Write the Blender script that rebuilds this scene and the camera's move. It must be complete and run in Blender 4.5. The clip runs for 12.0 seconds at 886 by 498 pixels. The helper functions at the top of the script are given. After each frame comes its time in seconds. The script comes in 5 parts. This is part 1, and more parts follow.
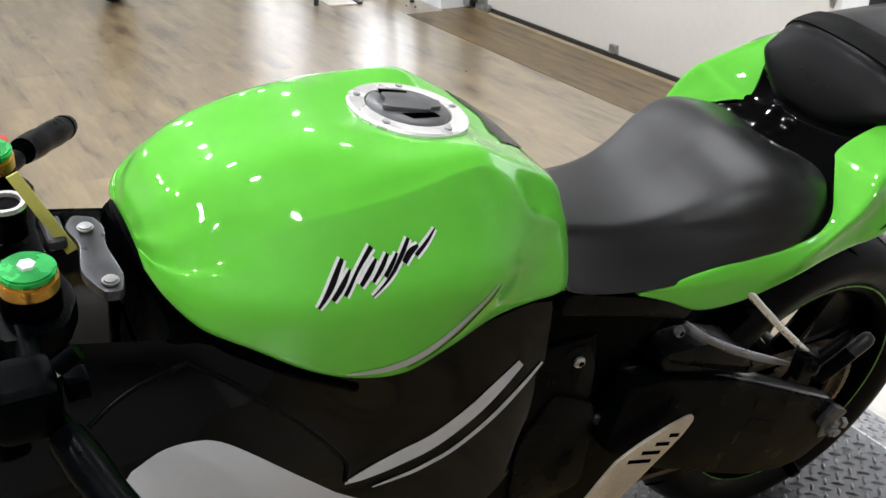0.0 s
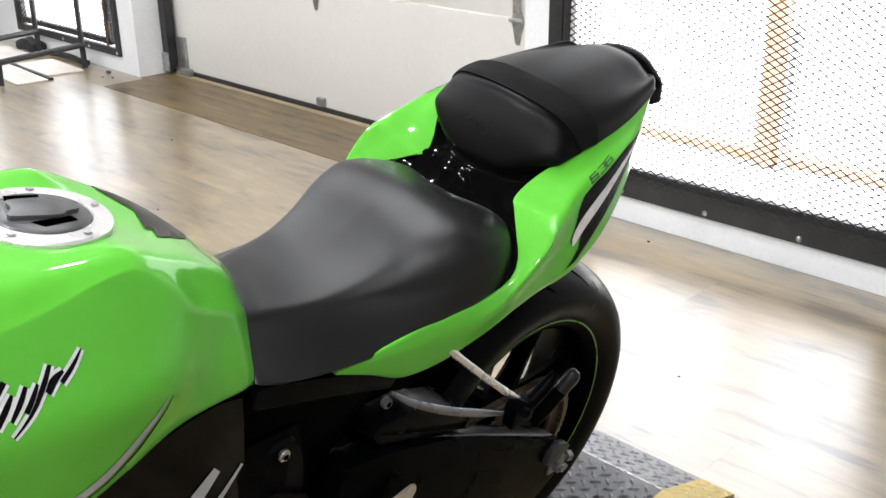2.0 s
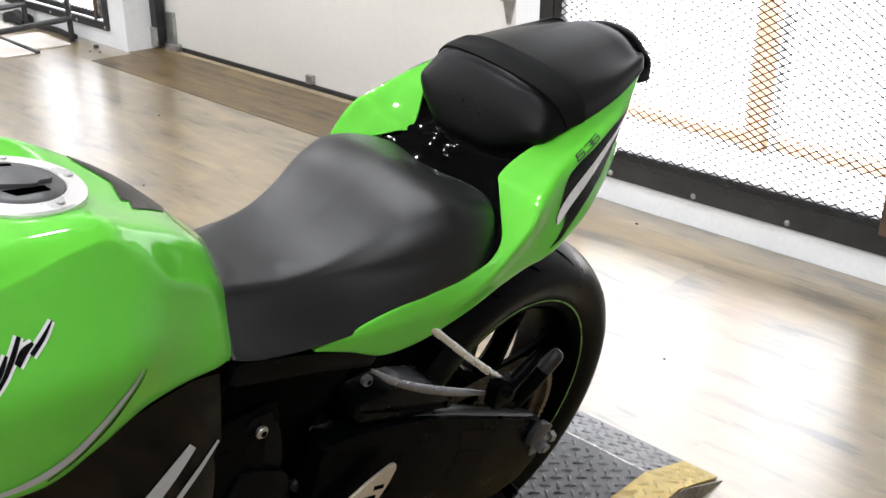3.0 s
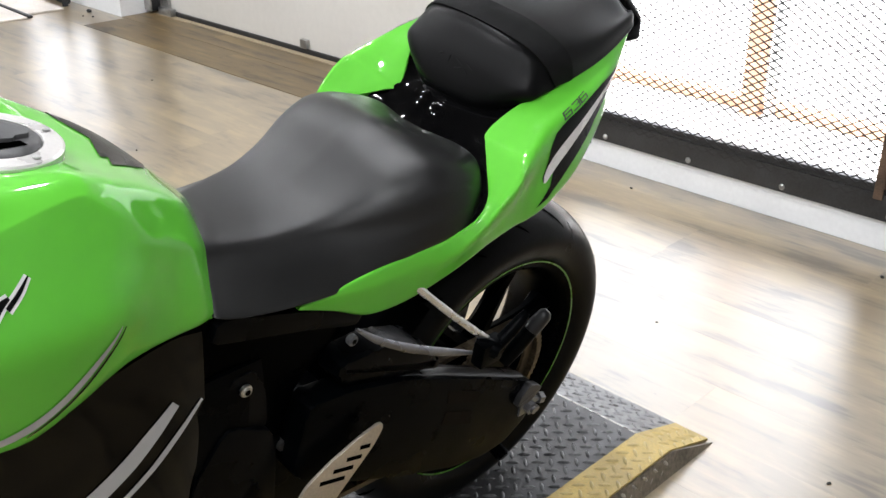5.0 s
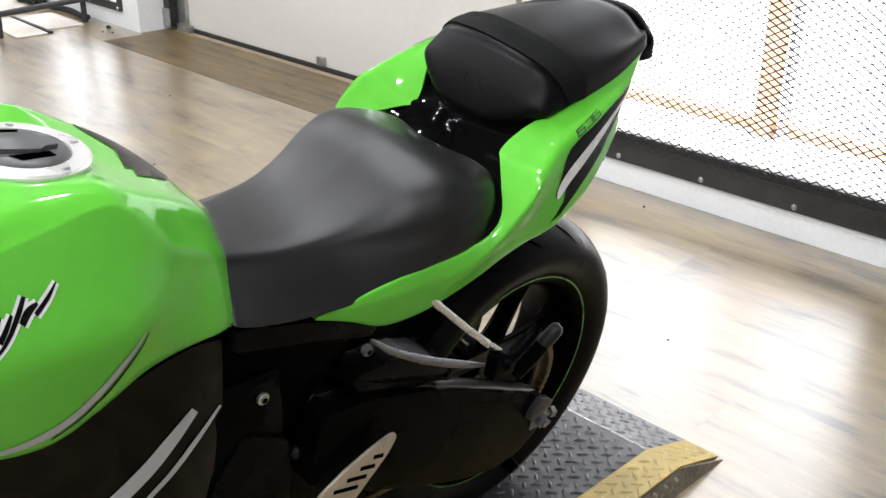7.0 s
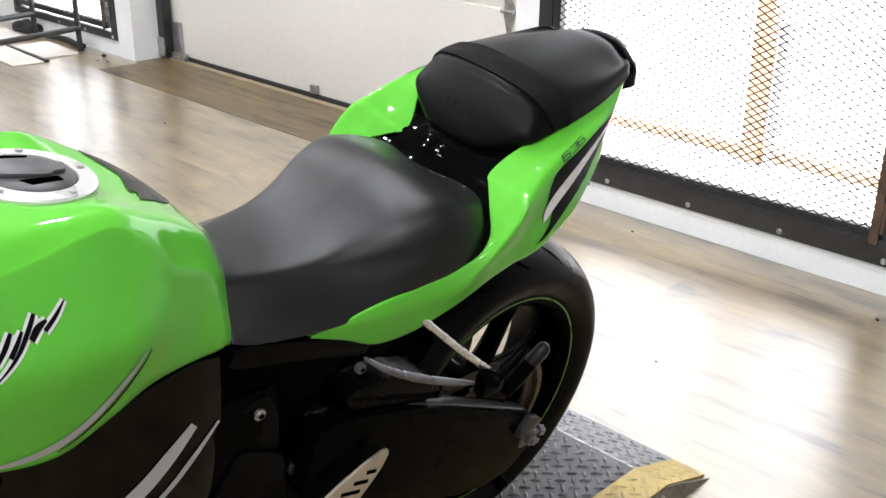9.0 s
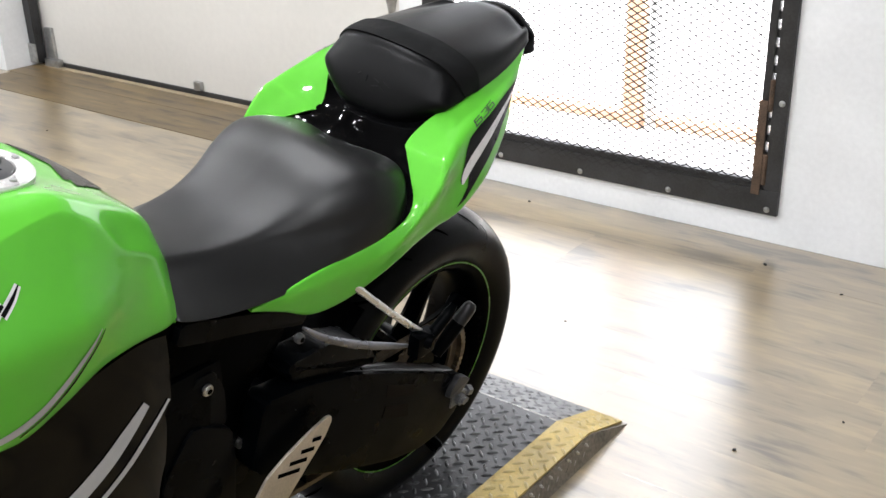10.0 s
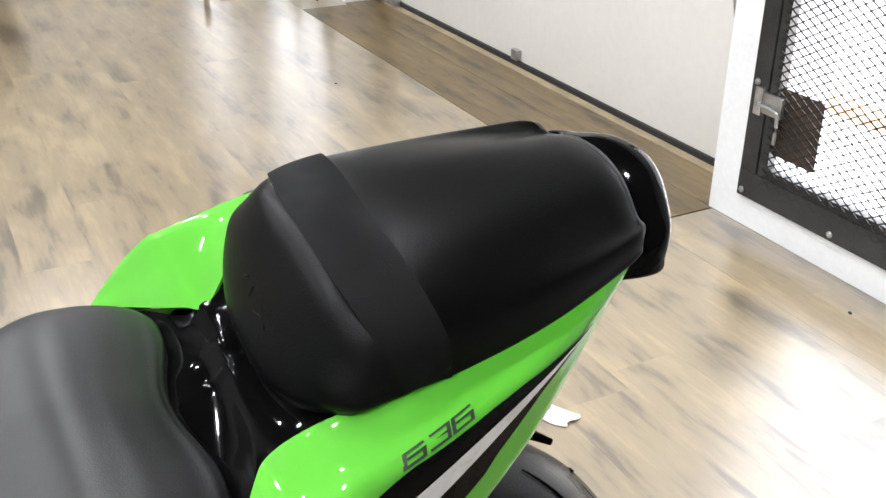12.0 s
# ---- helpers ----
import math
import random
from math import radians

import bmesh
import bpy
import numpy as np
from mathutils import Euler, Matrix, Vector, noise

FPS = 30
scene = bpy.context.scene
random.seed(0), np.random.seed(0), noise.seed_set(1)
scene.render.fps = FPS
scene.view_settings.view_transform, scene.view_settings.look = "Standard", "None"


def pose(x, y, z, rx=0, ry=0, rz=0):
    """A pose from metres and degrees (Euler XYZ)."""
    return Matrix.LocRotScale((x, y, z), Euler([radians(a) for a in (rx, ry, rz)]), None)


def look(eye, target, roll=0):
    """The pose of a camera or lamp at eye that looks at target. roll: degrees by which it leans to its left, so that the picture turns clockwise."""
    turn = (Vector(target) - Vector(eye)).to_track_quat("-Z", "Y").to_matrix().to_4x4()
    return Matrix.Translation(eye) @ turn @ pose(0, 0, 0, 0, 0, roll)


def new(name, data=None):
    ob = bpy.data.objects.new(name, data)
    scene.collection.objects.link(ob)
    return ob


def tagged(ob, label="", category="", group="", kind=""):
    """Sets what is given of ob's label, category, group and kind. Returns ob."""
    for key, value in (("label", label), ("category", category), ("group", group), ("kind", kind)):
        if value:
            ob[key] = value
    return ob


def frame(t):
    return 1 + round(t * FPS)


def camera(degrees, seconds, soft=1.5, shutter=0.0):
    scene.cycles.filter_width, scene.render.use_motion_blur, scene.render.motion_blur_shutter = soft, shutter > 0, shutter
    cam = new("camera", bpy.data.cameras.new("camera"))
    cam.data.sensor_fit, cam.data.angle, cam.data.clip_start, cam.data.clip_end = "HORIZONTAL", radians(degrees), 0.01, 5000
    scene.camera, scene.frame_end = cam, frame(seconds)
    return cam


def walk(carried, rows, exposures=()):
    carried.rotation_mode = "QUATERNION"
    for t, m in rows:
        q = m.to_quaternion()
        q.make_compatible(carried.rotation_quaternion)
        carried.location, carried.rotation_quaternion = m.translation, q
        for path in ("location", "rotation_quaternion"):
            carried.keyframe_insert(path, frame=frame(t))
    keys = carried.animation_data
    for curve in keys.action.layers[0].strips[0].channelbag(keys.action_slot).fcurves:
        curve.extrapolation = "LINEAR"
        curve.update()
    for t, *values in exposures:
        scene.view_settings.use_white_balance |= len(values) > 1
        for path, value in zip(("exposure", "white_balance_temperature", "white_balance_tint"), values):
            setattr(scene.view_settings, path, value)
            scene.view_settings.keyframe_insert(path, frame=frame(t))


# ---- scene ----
cam = camera(46.70, 12.0)
PATH = [
    (0, (1.3116, -1.6130, 1.3429), (0.1327, -0.9396, 0.7052), 1.211),
    (0.5, (1.3062, -1.5691, 1.3349), (0.1932, -0.7708, 0.7235), 1.002),
    (1, (1.2875, -1.5257, 1.3363), (0.2537, -0.6282, 0.7233), 0.648),
    (1.5, (1.2833, -1.5026, 1.3398), (0.2890, -0.5518, 0.7420), 0.002),
    (2, (1.2910, -1.4952, 1.3494), (0.3100, -0.5147, 0.7783), -0.638),
    (2.5, (1.2912, -1.4914, 1.3409), (0.3265, -0.5096, 0.7448), 0.178),
    (3, (1.2878, -1.4788, 1.3373), (0.3246, -0.4955, 0.7411), 0.333),
    (5, (1.2985, -1.4642, 1.3229), (0.3499, -0.4936, 0.6842), 0.300),
    (5.5, (1.3093, -1.4804, 1.3193), (0.3718, -0.5007, 0.6780), 0.410),
    (6, (1.3030, -1.4755, 1.3269), (0.3437, -0.4981, 0.7150), 0.117),
    (6.5, (1.3080, -1.4815, 1.3287), (0.3416, -0.5114, 0.7162), 0.705),
    (7, (1.3147, -1.4848, 1.3279), (0.3454, -0.5192, 0.7131), 0.618),
    (9, (1.3520, -1.5176, 1.3415), (0.3790, -0.5337, 0.7626), 0.641),
    (9.5, (1.3818, -1.5710, 1.3467), (0.4770, -0.4994, 0.8148), 0.573),
    (10, (1.3571, -1.6040, 1.3314), (0.5095, -0.5178, 0.7384), -1.455),
    (10.5, (1.2923, -1.4260, 1.3246), (0.3930, -0.3877, 0.7218), -2.387),
    (11, (1.2604, -1.1884, 1.3244), (0.2491, -0.3136, 0.6447), 0.293),
    (11.5, (1.0904, -0.9307, 1.3198), (-0.0100, -0.1575, 0.6555), 5.766),
    (12, (0.9794, -0.6239, 1.3357), (-0.2043, -0.0026, 0.6553), 0.425),
]
EXPOSURES = [(t, s, 6160, 11) for t, s in ((0, 3.70), (0.5, 3.75), (2.5, 3.85), (6.0, 3.76), (7.0, 3.8), (9.5, 3.86), (10.8, 3.92), (12.0, 3.97))]
walk(cam, [(t, look(e, g, r)) for t, e, g, r in PATH], EXPOSURES)

# ---- daylight, shop lamps, exposure ----
world = bpy.data.worlds.new("daylight")
scene.world = world
world.use_nodes = True
wn = world.node_tree
sky = wn.nodes.new("ShaderNodeTexSky")
sky.sky_type = 'NISHITA'
sky.sun_disc = False
sky.sun_elevation = radians(72)
sky.sun_rotation = radians(94)
sky.air_density, sky.dust_density, sky.ozone_density = 1.0, 9.0, 0.4
wn.nodes["Background"].inputs["Strength"].default_value = 0.15
haze = wn.nodes.new("ShaderNodeHueSaturation")
haze.inputs["Saturation"].default_value = 0.0
wn.links.new(sky.outputs[0], haze.inputs["Color"])
wn.links.new(haze.outputs[0], wn.nodes["Background"].inputs["Color"])
sun = new("sun", bpy.data.lights.new("sun", 'SUN'))
sun.data.energy, sun.data.angle, sun.data.color = 3.0, radians(10), (1.0, 0.97, 0.93)
sun.matrix_world = look((2.6, -0.2, 8), (0, 0, 0))
scene.view_settings.exposure = 3.9
LAMP_WATTS = 1.36

# ---- small tools ----
def mat(name, color, rough=0.5, metal=0.0, vary=0.12, scale=8.0, bump=0.0, bscale=200.0, coat=0.0, spec=0.5,
        stretch=(1, 1, 1), second=None, rvary=0.1):
    """A surface with colour and gloss that vary at two scales, and fine relief."""
    m = bpy.data.materials.new(name)
    m.use_nodes = True
    t = m.node_tree
    n, l = t.nodes, t.links
    b = n["Principled BSDF"]
    tc = n.new("ShaderNodeTexCoord")
    mp = n.new("ShaderNodeMapping")
    mp.inputs["Scale"].default_value = stretch
    l.new(tc.outputs["Object"], mp.inputs["Vector"])
    big, fine = n.new("ShaderNodeTexNoise"), n.new("ShaderNodeTexNoise")
    big.inputs["Scale"].default_value, big.inputs["Detail"].default_value = scale, 4
    fine.inputs["Scale"].default_value, fine.inputs["Detail"].default_value = scale * 14, 3
    for q in (big, fine):
        l.new(mp.outputs[0], q.inputs["Vector"])
    mixn = n.new("ShaderNodeMath")
    mixn.operation = 'MULTIPLY_ADD'
    mixn.inputs[1].default_value = 0.4
    l.new(fine.outputs["Fac"], mixn.inputs[0])
    half = n.new("ShaderNodeMath")
    half.operation = 'MULTIPLY'
    half.inputs[1].default_value = 0.6
    l.new(big.outputs["Fac"], half.inputs[0])
    l.new(half.outputs[0], mixn.inputs[2])
    ramp = n.new("ShaderNodeValToRGB")
    c = Vector(color)
    d = Vector(second) if second else c * (1 - 2 * vary)
    ramp.color_ramp.elements[0].position, ramp.color_ramp.elements[1].position = 0.34, 0.66
    ramp.color_ramp.elements[0].color = (*d, 1)
    ramp.color_ramp.elements[1].color = (*(c if second else c * (1 + vary)), 1)
    l.new(mixn.outputs[0], ramp.inputs[0])
    l.new(ramp.outputs[0], b.inputs["Base Color"])
    rr = n.new("ShaderNodeMapRange")
    rr.inputs["To Min"].default_value = max(rough - rvary, 0.02)
    rr.inputs["To Max"].default_value = min(rough + rvary, 1)
    rr.inputs["From Min"].default_value, rr.inputs["From Max"].default_value = 0.3, 0.7
    l.new(big.outputs["Fac"], rr.inputs["Value"])
    l.new(rr.outputs[0], b.inputs["Roughness"])
    b.inputs["Metallic"].default_value = metal
    b.inputs["Specular IOR Level"].default_value = spec
    b.inputs["Coat Weight"].default_value = coat
    b.inputs["Coat Roughness"].default_value = 0.04
    if bump:
        bt = n.new("ShaderNodeTexNoise")
        bt.inputs["Scale"].default_value, bt.inputs["Detail"].default_value = bscale, 3
        l.new(mp.outputs[0], bt.inputs["Vector"])
        bp = n.new("ShaderNodeBump")
        bp.inputs["Strength"].default_value, bp.inputs["Distance"].default_value = bump, 0.002
        l.new(bt.outputs["Fac"], bp.inputs["Height"])
        l.new(bp.outputs[0], b.inputs["Normal"])
    return m


def glow(name, color, strength):
    m = bpy.data.materials.new(name)
    m.use_nodes = True
    b = m.node_tree.nodes["Principled BSDF"]
    b.inputs["Base Color"].default_value = (*color, 1)
    b.inputs["Emission Color"].default_value = (*color, 1)
    b.inputs["Emission Strength"].default_value = strength
    return m


def plank_mat(name, light, dark, gloss, coat=1.0):
    """Vinyl plank: long streaks along the board, soft blotches, small dark knots, satin gloss."""
    m = bpy.data.materials.new(name)
    m.use_nodes = True
    t = m.node_tree
    n, l = t.nodes, t.links
    b = n["Principled BSDF"]
    geo, info = n.new("ShaderNodeNewGeometry"), n.new("ShaderNodeObjectInfo")
    comb = n.new("ShaderNodeCombineXYZ")
    for i in range(3):
        l.new(info.outputs["Random"], comb.inputs[i])

    def noise(scale, detail, stretch, shift, distort=0.0):
        mp, off, add, tx = n.new("ShaderNodeMapping"), n.new("ShaderNodeVectorMath"), n.new("ShaderNodeVectorMath"), n.new("ShaderNodeTexNoise")
        mp.inputs["Scale"].default_value = stretch
        l.new(geo.outputs["Position"], mp.inputs["Vector"])
        off.operation = 'SCALE'
        off.inputs["Scale"].default_value = shift
        l.new(comb.outputs[0], off.inputs[0])
        l.new(mp.outputs[0], add.inputs[0])
        l.new(off.outputs[0], add.inputs[1])
        l.new(add.outputs[0], tx.inputs["Vector"])
        tx.inputs["Scale"].default_value, tx.inputs["Detail"].default_value, tx.inputs["Distortion"].default_value = scale, detail, distort
        return tx.outputs["Fac"]

    def maths(op, a, c):
        q = n.new("ShaderNodeMath")
        q.operation = op
        for i, v in enumerate((a, c)):
            if isinstance(v, (int, float)):
                q.inputs[i].default_value = v
            else:
                l.new(v, q.inputs[i])
        return q.outputs[0]

    streak = noise(1.0, 3, (1.6, 15, 1), 30)
    blotch = noise(1.0, 4, (4.0, 11.0, 1), 9, 0.6)
    grain = noise(1.0, 3, (9, 75, 1), 20)
    knots = noise(1.0, 2, (34, 60, 1), 50)
    mix = maths('ADD', maths('ADD', maths('MULTIPLY', streak, 0.36), maths('MULTIPLY', blotch, 0.44)), maths('MULTIPLY', grain, 0.20))
    ramp = n.new("ShaderNodeValToRGB")
    ramp.color_ramp.interpolation = 'EASE'
    e = ramp.color_ramp.elements
    e[0].position, e[0].color = 0.37, (*dark, 1)
    e[1].position, e[1].color = 0.61, (*light, 1)
    mid = e.new(0.49)
    mid.color = (*[(0.44 * a + 0.56 * c) * k for a, c, k in zip(dark, light, (1.06, 1.05, 1.08))], 1)
    l.new(mix, ramp.inputs[0])
    spot = n.new("ShaderNodeMapRange")
    spot.inputs["From Min"].default_value, spot.inputs["From Max"].default_value = 0.75, 0.82
    spot.inputs["To Min"].default_value, spot.inputs["To Max"].default_value = 1.0, 0.6
    l.new(knots, spot.inputs["Value"])
    tone = n.new("ShaderNodeMapRange")
    tone.inputs["To Min"].default_value, tone.inputs["To Max"].default_value = 0.95, 1.05
    l.new(info.outputs["Random"], tone.inputs["Value"])
    hs = n.new("ShaderNodeHueSaturation")
    l.new(ramp.outputs[0], hs.inputs["Color"])
    l.new(maths('MULTIPLY', tone.outputs[0], spot.outputs[0]), hs.inputs["Value"])
    l.new(hs.outputs[0], b.inputs["Base Color"])
    b.inputs["Roughness"].default_value = gloss + 0.02
    bp = n.new("ShaderNodeBump")
    bp.inputs["Strength"].default_value, bp.inputs["Distance"].default_value = 0.10, 0.003
    l.new(mix, bp.inputs["Height"])
    l.new(bp.outputs[0], b.inputs["Normal"])
    l.new(bp.outputs[0], b.inputs["Coat Normal"])
    b.inputs["Coat Weight"].default_value = coat
    b.inputs["Coat Roughness"].default_value = gloss
    b.inputs["Coat IOR"].default_value = 2.45
    return m


def part(name, bm, material, parent=None, label="", smooth=True):
    """Links a bmesh as one mesh object, under a thing where a parent is given."""
    me = bpy.data.meshes.new(name)
    bm.normal_update()
    bm.to_mesh(me)
    bm.free()
    me.materials.append(material)
    if smooth:
        me.polygons.foreach_set("use_smooth", [True] * len(me.polygons))
        me.set_sharp_from_angle(angle=radians(38))
    ob = new(name, me)
    if parent is not None:
        ob.parent = parent
    return tagged(ob, label)


def structure(ob, label, category):
    return tagged(ob, label, category, kind="structure")


def empty(name, m=None, parent=None):
    ob = new(name)
    if parent is not None:
        ob.parent = parent
    if m is not None:
        ob.matrix_basis = m
    return ob


def box(bm, x0, x1, y0, y1, z0, z1, bevel=0.0, seg=2):
    sub = bmesh.new()
    bmesh.ops.create_cube(sub, size=1)
    bmesh.ops.scale(sub, vec=(x1 - x0, y1 - y0, z1 - z0), verts=sub.verts)
    bmesh.ops.translate(sub, vec=((x0 + x1) / 2, (y0 + y1) / 2, (z0 + z1) / 2), verts=sub.verts)
    if bevel:
        bmesh.ops.bevel(sub, geom=sub.edges[:], offset=bevel, segments=seg, affect='EDGES', profile=0.7)
    join(bm, sub)
    return bm


def join(bm, sub, m=None):
    if m is not None:
        sub.transform(m)
    me = bpy.data.meshes.new("tmp")
    sub.to_mesh(me)
    sub.free()
    bm.from_mesh(me)
    bpy.data.meshes.remove(me)
    return bm


def rod(bm, a, b, r0, r1=None, n=16, cap=True, bevel=0.0):
    """A round bar from a to b."""
    a, b = Vector(a), Vector(b)
    sub = bmesh.new()
    bmesh.ops.create_cone(sub, cap_ends=cap, segments=n, radius1=r0, radius2=r0 if r1 is None else r1, depth=(b - a).length)
    if bevel:
        rim = [e for e in sub.edges if len(e.link_faces) == 2 and any(len(f.verts) > 4 for f in e.link_faces)]
        bmesh.ops.bevel(sub, geom=rim, offset=bevel, segments=2, affect='EDGES')
    q = Vector((0, 0, 1)).rotation_difference(b - a)
    return join(bm, sub, Matrix.Translation((a + b) / 2) @ q.to_matrix().to_4x4())


def spline(P, n):
    """A smooth curve through the points P, at n even steps of its parameter."""
    P = np.asarray(P, float)
    k = len(P)
    Q = np.concatenate([[2 * P[0] - P[1]], P, [2 * P[-1] - P[-2]]])
    out = []
    for s in np.linspace(0, k - 1, n):
        i = min(int(s), k - 2)
        f = s - i
        a, b, c, d = Q[i], Q[i + 1], Q[i + 2], Q[i + 3]
        out.append(0.5 * (2 * b + (c - a) * f + (2 * a - 5 * b + 4 * c - d) * f * f + (3 * b - a - 3 * c + d) * f ** 3))
    return np.array(out)


def surface(secs, nu, nv):
    """A grid of points over sections that all have the same number of points."""
    rows = np.array([spline(s, nv) for s in secs])
    return np.stack([spline(rows[:, j], nu) for j in range(nv)], 1)


def skin(bm, G, close_u=False, close_v=False):
    nu, nv = G.shape[:2]
    V = [[bm.verts.new(G[i, j]) for j in range(nv)] for i in range(nu)]
    for i in range(nu if close_u else nu - 1):
        for j in range(nv if close_v else nv - 1):
            a, b = (i + 1) % nu, (j + 1) % nv
            bm.faces.new((V[i][j], V[a][j], V[a][b], V[i][b]))
    return V


def thick(bm, d):
    """Gives an open skin a thickness, inwards."""
    bmesh.ops.recalc_face_normals(bm, faces=bm.faces)
    bmesh.ops.solidify(bm, geom=bm.faces[:], thickness=d)
    bmesh.ops.recalc_face_normals(bm, faces=bm.faces)
    return bm


def lathe(bm, prof, n=64, arc=2 * math.pi):
    """Turns a profile of (x, radius) round the x axis."""
    G = np.array([[(x, r * math.cos(a), r * math.sin(a)) for x, r in prof] for a in np.linspace(0, arc, n, endpoint=arc < 6.28)])
    skin(bm, G, close_u=arc > 6.28)
    bmesh.ops.recalc_face_normals(bm, faces=bm.faces)
    return bm


def tube(bm, P, r, n=10, steps=0, flat=1.0):
    """A bar of radius r (a number or one for each point) along a smooth line."""
    P = np.asarray(P, float)
    if steps:
        R = spline(np.array([[x] for x in (r if np.ndim(r) else [r] * len(P))]), steps)[:, 0]
        P = spline(P, steps)
    else:
        R = np.array(r if np.ndim(r) else [r] * len(P), float)
    T = np.gradient(P, axis=0)
    up = Vector((0, 0, 1))
    rows = []
    for p, t, rad in zip(P, T, R):
        t = Vector(t).normalized()
        s = t.cross(up)
        s = s.normalized() if s.length > 1e-3 else Vector((1, 0, 0))
        u = s.cross(t)
        rows.append([Vector(p) + (s * (math.cos(a) * flat) + u * math.sin(a)) * float(rad) for a in np.linspace(0, 2 * math.pi, n, endpoint=False)])
    V = skin(bm, np.array([[tuple(v) for v in row] for row in rows]), close_v=True)
    bm.faces.new(V[0])
    bm.faces.new(V[-1][::-1])
    bmesh.ops.recalc_face_normals(bm, faces=bm.faces)
    return bm


def plate(bm, outline, x0, x1, bevel=0.003, axis=0):
    """A flat outline of (y, z) given a thickness from x0 to x1 (axis 2: (x, y) from z0 to z1)."""
    sub = bmesh.new()
    f = sub.faces.new([sub.verts.new((x0, a, b) if axis == 0 else (a, b, x0)) for a, b in outline])
    ext = bmesh.ops.extrude_face_region(sub, geom=[f])
    d = (x1 - x0, 0, 0) if axis == 0 else (0, 0, x1 - x0)
    bmesh.ops.translate(sub, vec=d, verts=[v for v in ext["geom"] if isinstance(v, bmesh.types.BMVert)])
    bmesh.ops.recalc_face_normals(sub, faces=sub.faces)
    if bevel:
        bmesh.ops.bevel(sub, geom=sub.edges[:], offset=bevel, segments=2, affect='EDGES', profile=0.7)
    return join(bm, sub)


def rounded(outline, n=4, k=0.3):
    """The outline with its corners cut round."""
    P = [Vector(p) for p in outline]
    out = []
    for i, p in enumerate(P):
        a, b = P[i - 1], P[(i + 1) % len(P)]
        s, e = p.lerp(a, k), p.lerp(b, k)
        for f in np.linspace(0, 1, n):
            out.append(tuple(s.lerp(p, f).lerp(p.lerp(e, f), f)))
    return out


def drape(bm, outline, G, axis=0, off=0.0012, side=1, cuts=3):
    """Lays a flat outline on the surface G, seen along an axis (0: (y, z) from the side; 2: (x, y) from above)."""
    flat = G.reshape(-1, 3)
    nrm = np.cross(np.gradient(G, axis=0), np.gradient(G, axis=1)).reshape(-1, 3)
    nrm /= np.linalg.norm(nrm, axis=1, keepdims=True) + 1e-12
    keep = (flat[:, 0] * side > 0.01) if axis == 0 else np.ones(len(flat), bool)
    flat, nrm = flat[keep], nrm[keep]
    use = [1, 2] if axis == 0 else [0, 1]
    sgn = np.sign(nrm[:, axis]) * (side if axis == 0 else 1)
    nrm = nrm * np.where(sgn == 0, 1, sgn)[:, None]
    facing = np.abs(nrm[:, axis]) > 0.15
    flat, nrm = flat[facing], nrm[facing]
    sub = bmesh.new()
    f = sub.faces.new([sub.verts.new((a, b, 0)) for a, b in outline])
    bmesh.ops.triangulate(sub, faces=[f])
    for _ in range(cuts):
        bmesh.ops.subdivide_edges(sub, edges=sub.edges[:], cuts=1, use_grid_fill=True)
    for v in sub.verts:
        d = np.linalg.norm(flat[:, use] - np.array(v.co[:2]), axis=1)
        i = np.argsort(d)[:20]
        w = np.exp(-(d[i] / (d[i[4]] * 1.2 + 0.002)) ** 2) + 1e-6
        # a plane through the neighbours gives the height here
        A = np.column_stack([np.ones(len(i)), flat[i][:, use] - np.array(v.co[:2])]) * w[:, None]
        p = np.zeros(3)
        p[use] = v.co[:2]
        p[axis] = np.linalg.lstsq(A, flat[i][:, axis] * w, rcond=None)[0][0]
        nn = (nrm[i] * w[:, None]).sum(0)
        v.co = Vector(p) + Vector(nn).normalized() * (off + 0.0002)
    bmesh.ops.recalc_face_normals(sub, faces=sub.faces)
    return join(bm, sub)


def ribbon(P, w, n=14):
    """The outline of a band along P, of widths w."""
    C = spline(P, n)
    W = spline(np.array(w)[:, None], n)[:, 0]
    T = np.gradient(C, axis=0)
    N = np.stack([-T[:, 1], T[:, 0]], 1)
    N /= np.linalg.norm(N, axis=1, keepdims=True)
    return [tuple(p) for p in C + N * W[:, None] / 2] + [tuple(p) for p in (C - N * W[:, None] / 2)[::-1]]


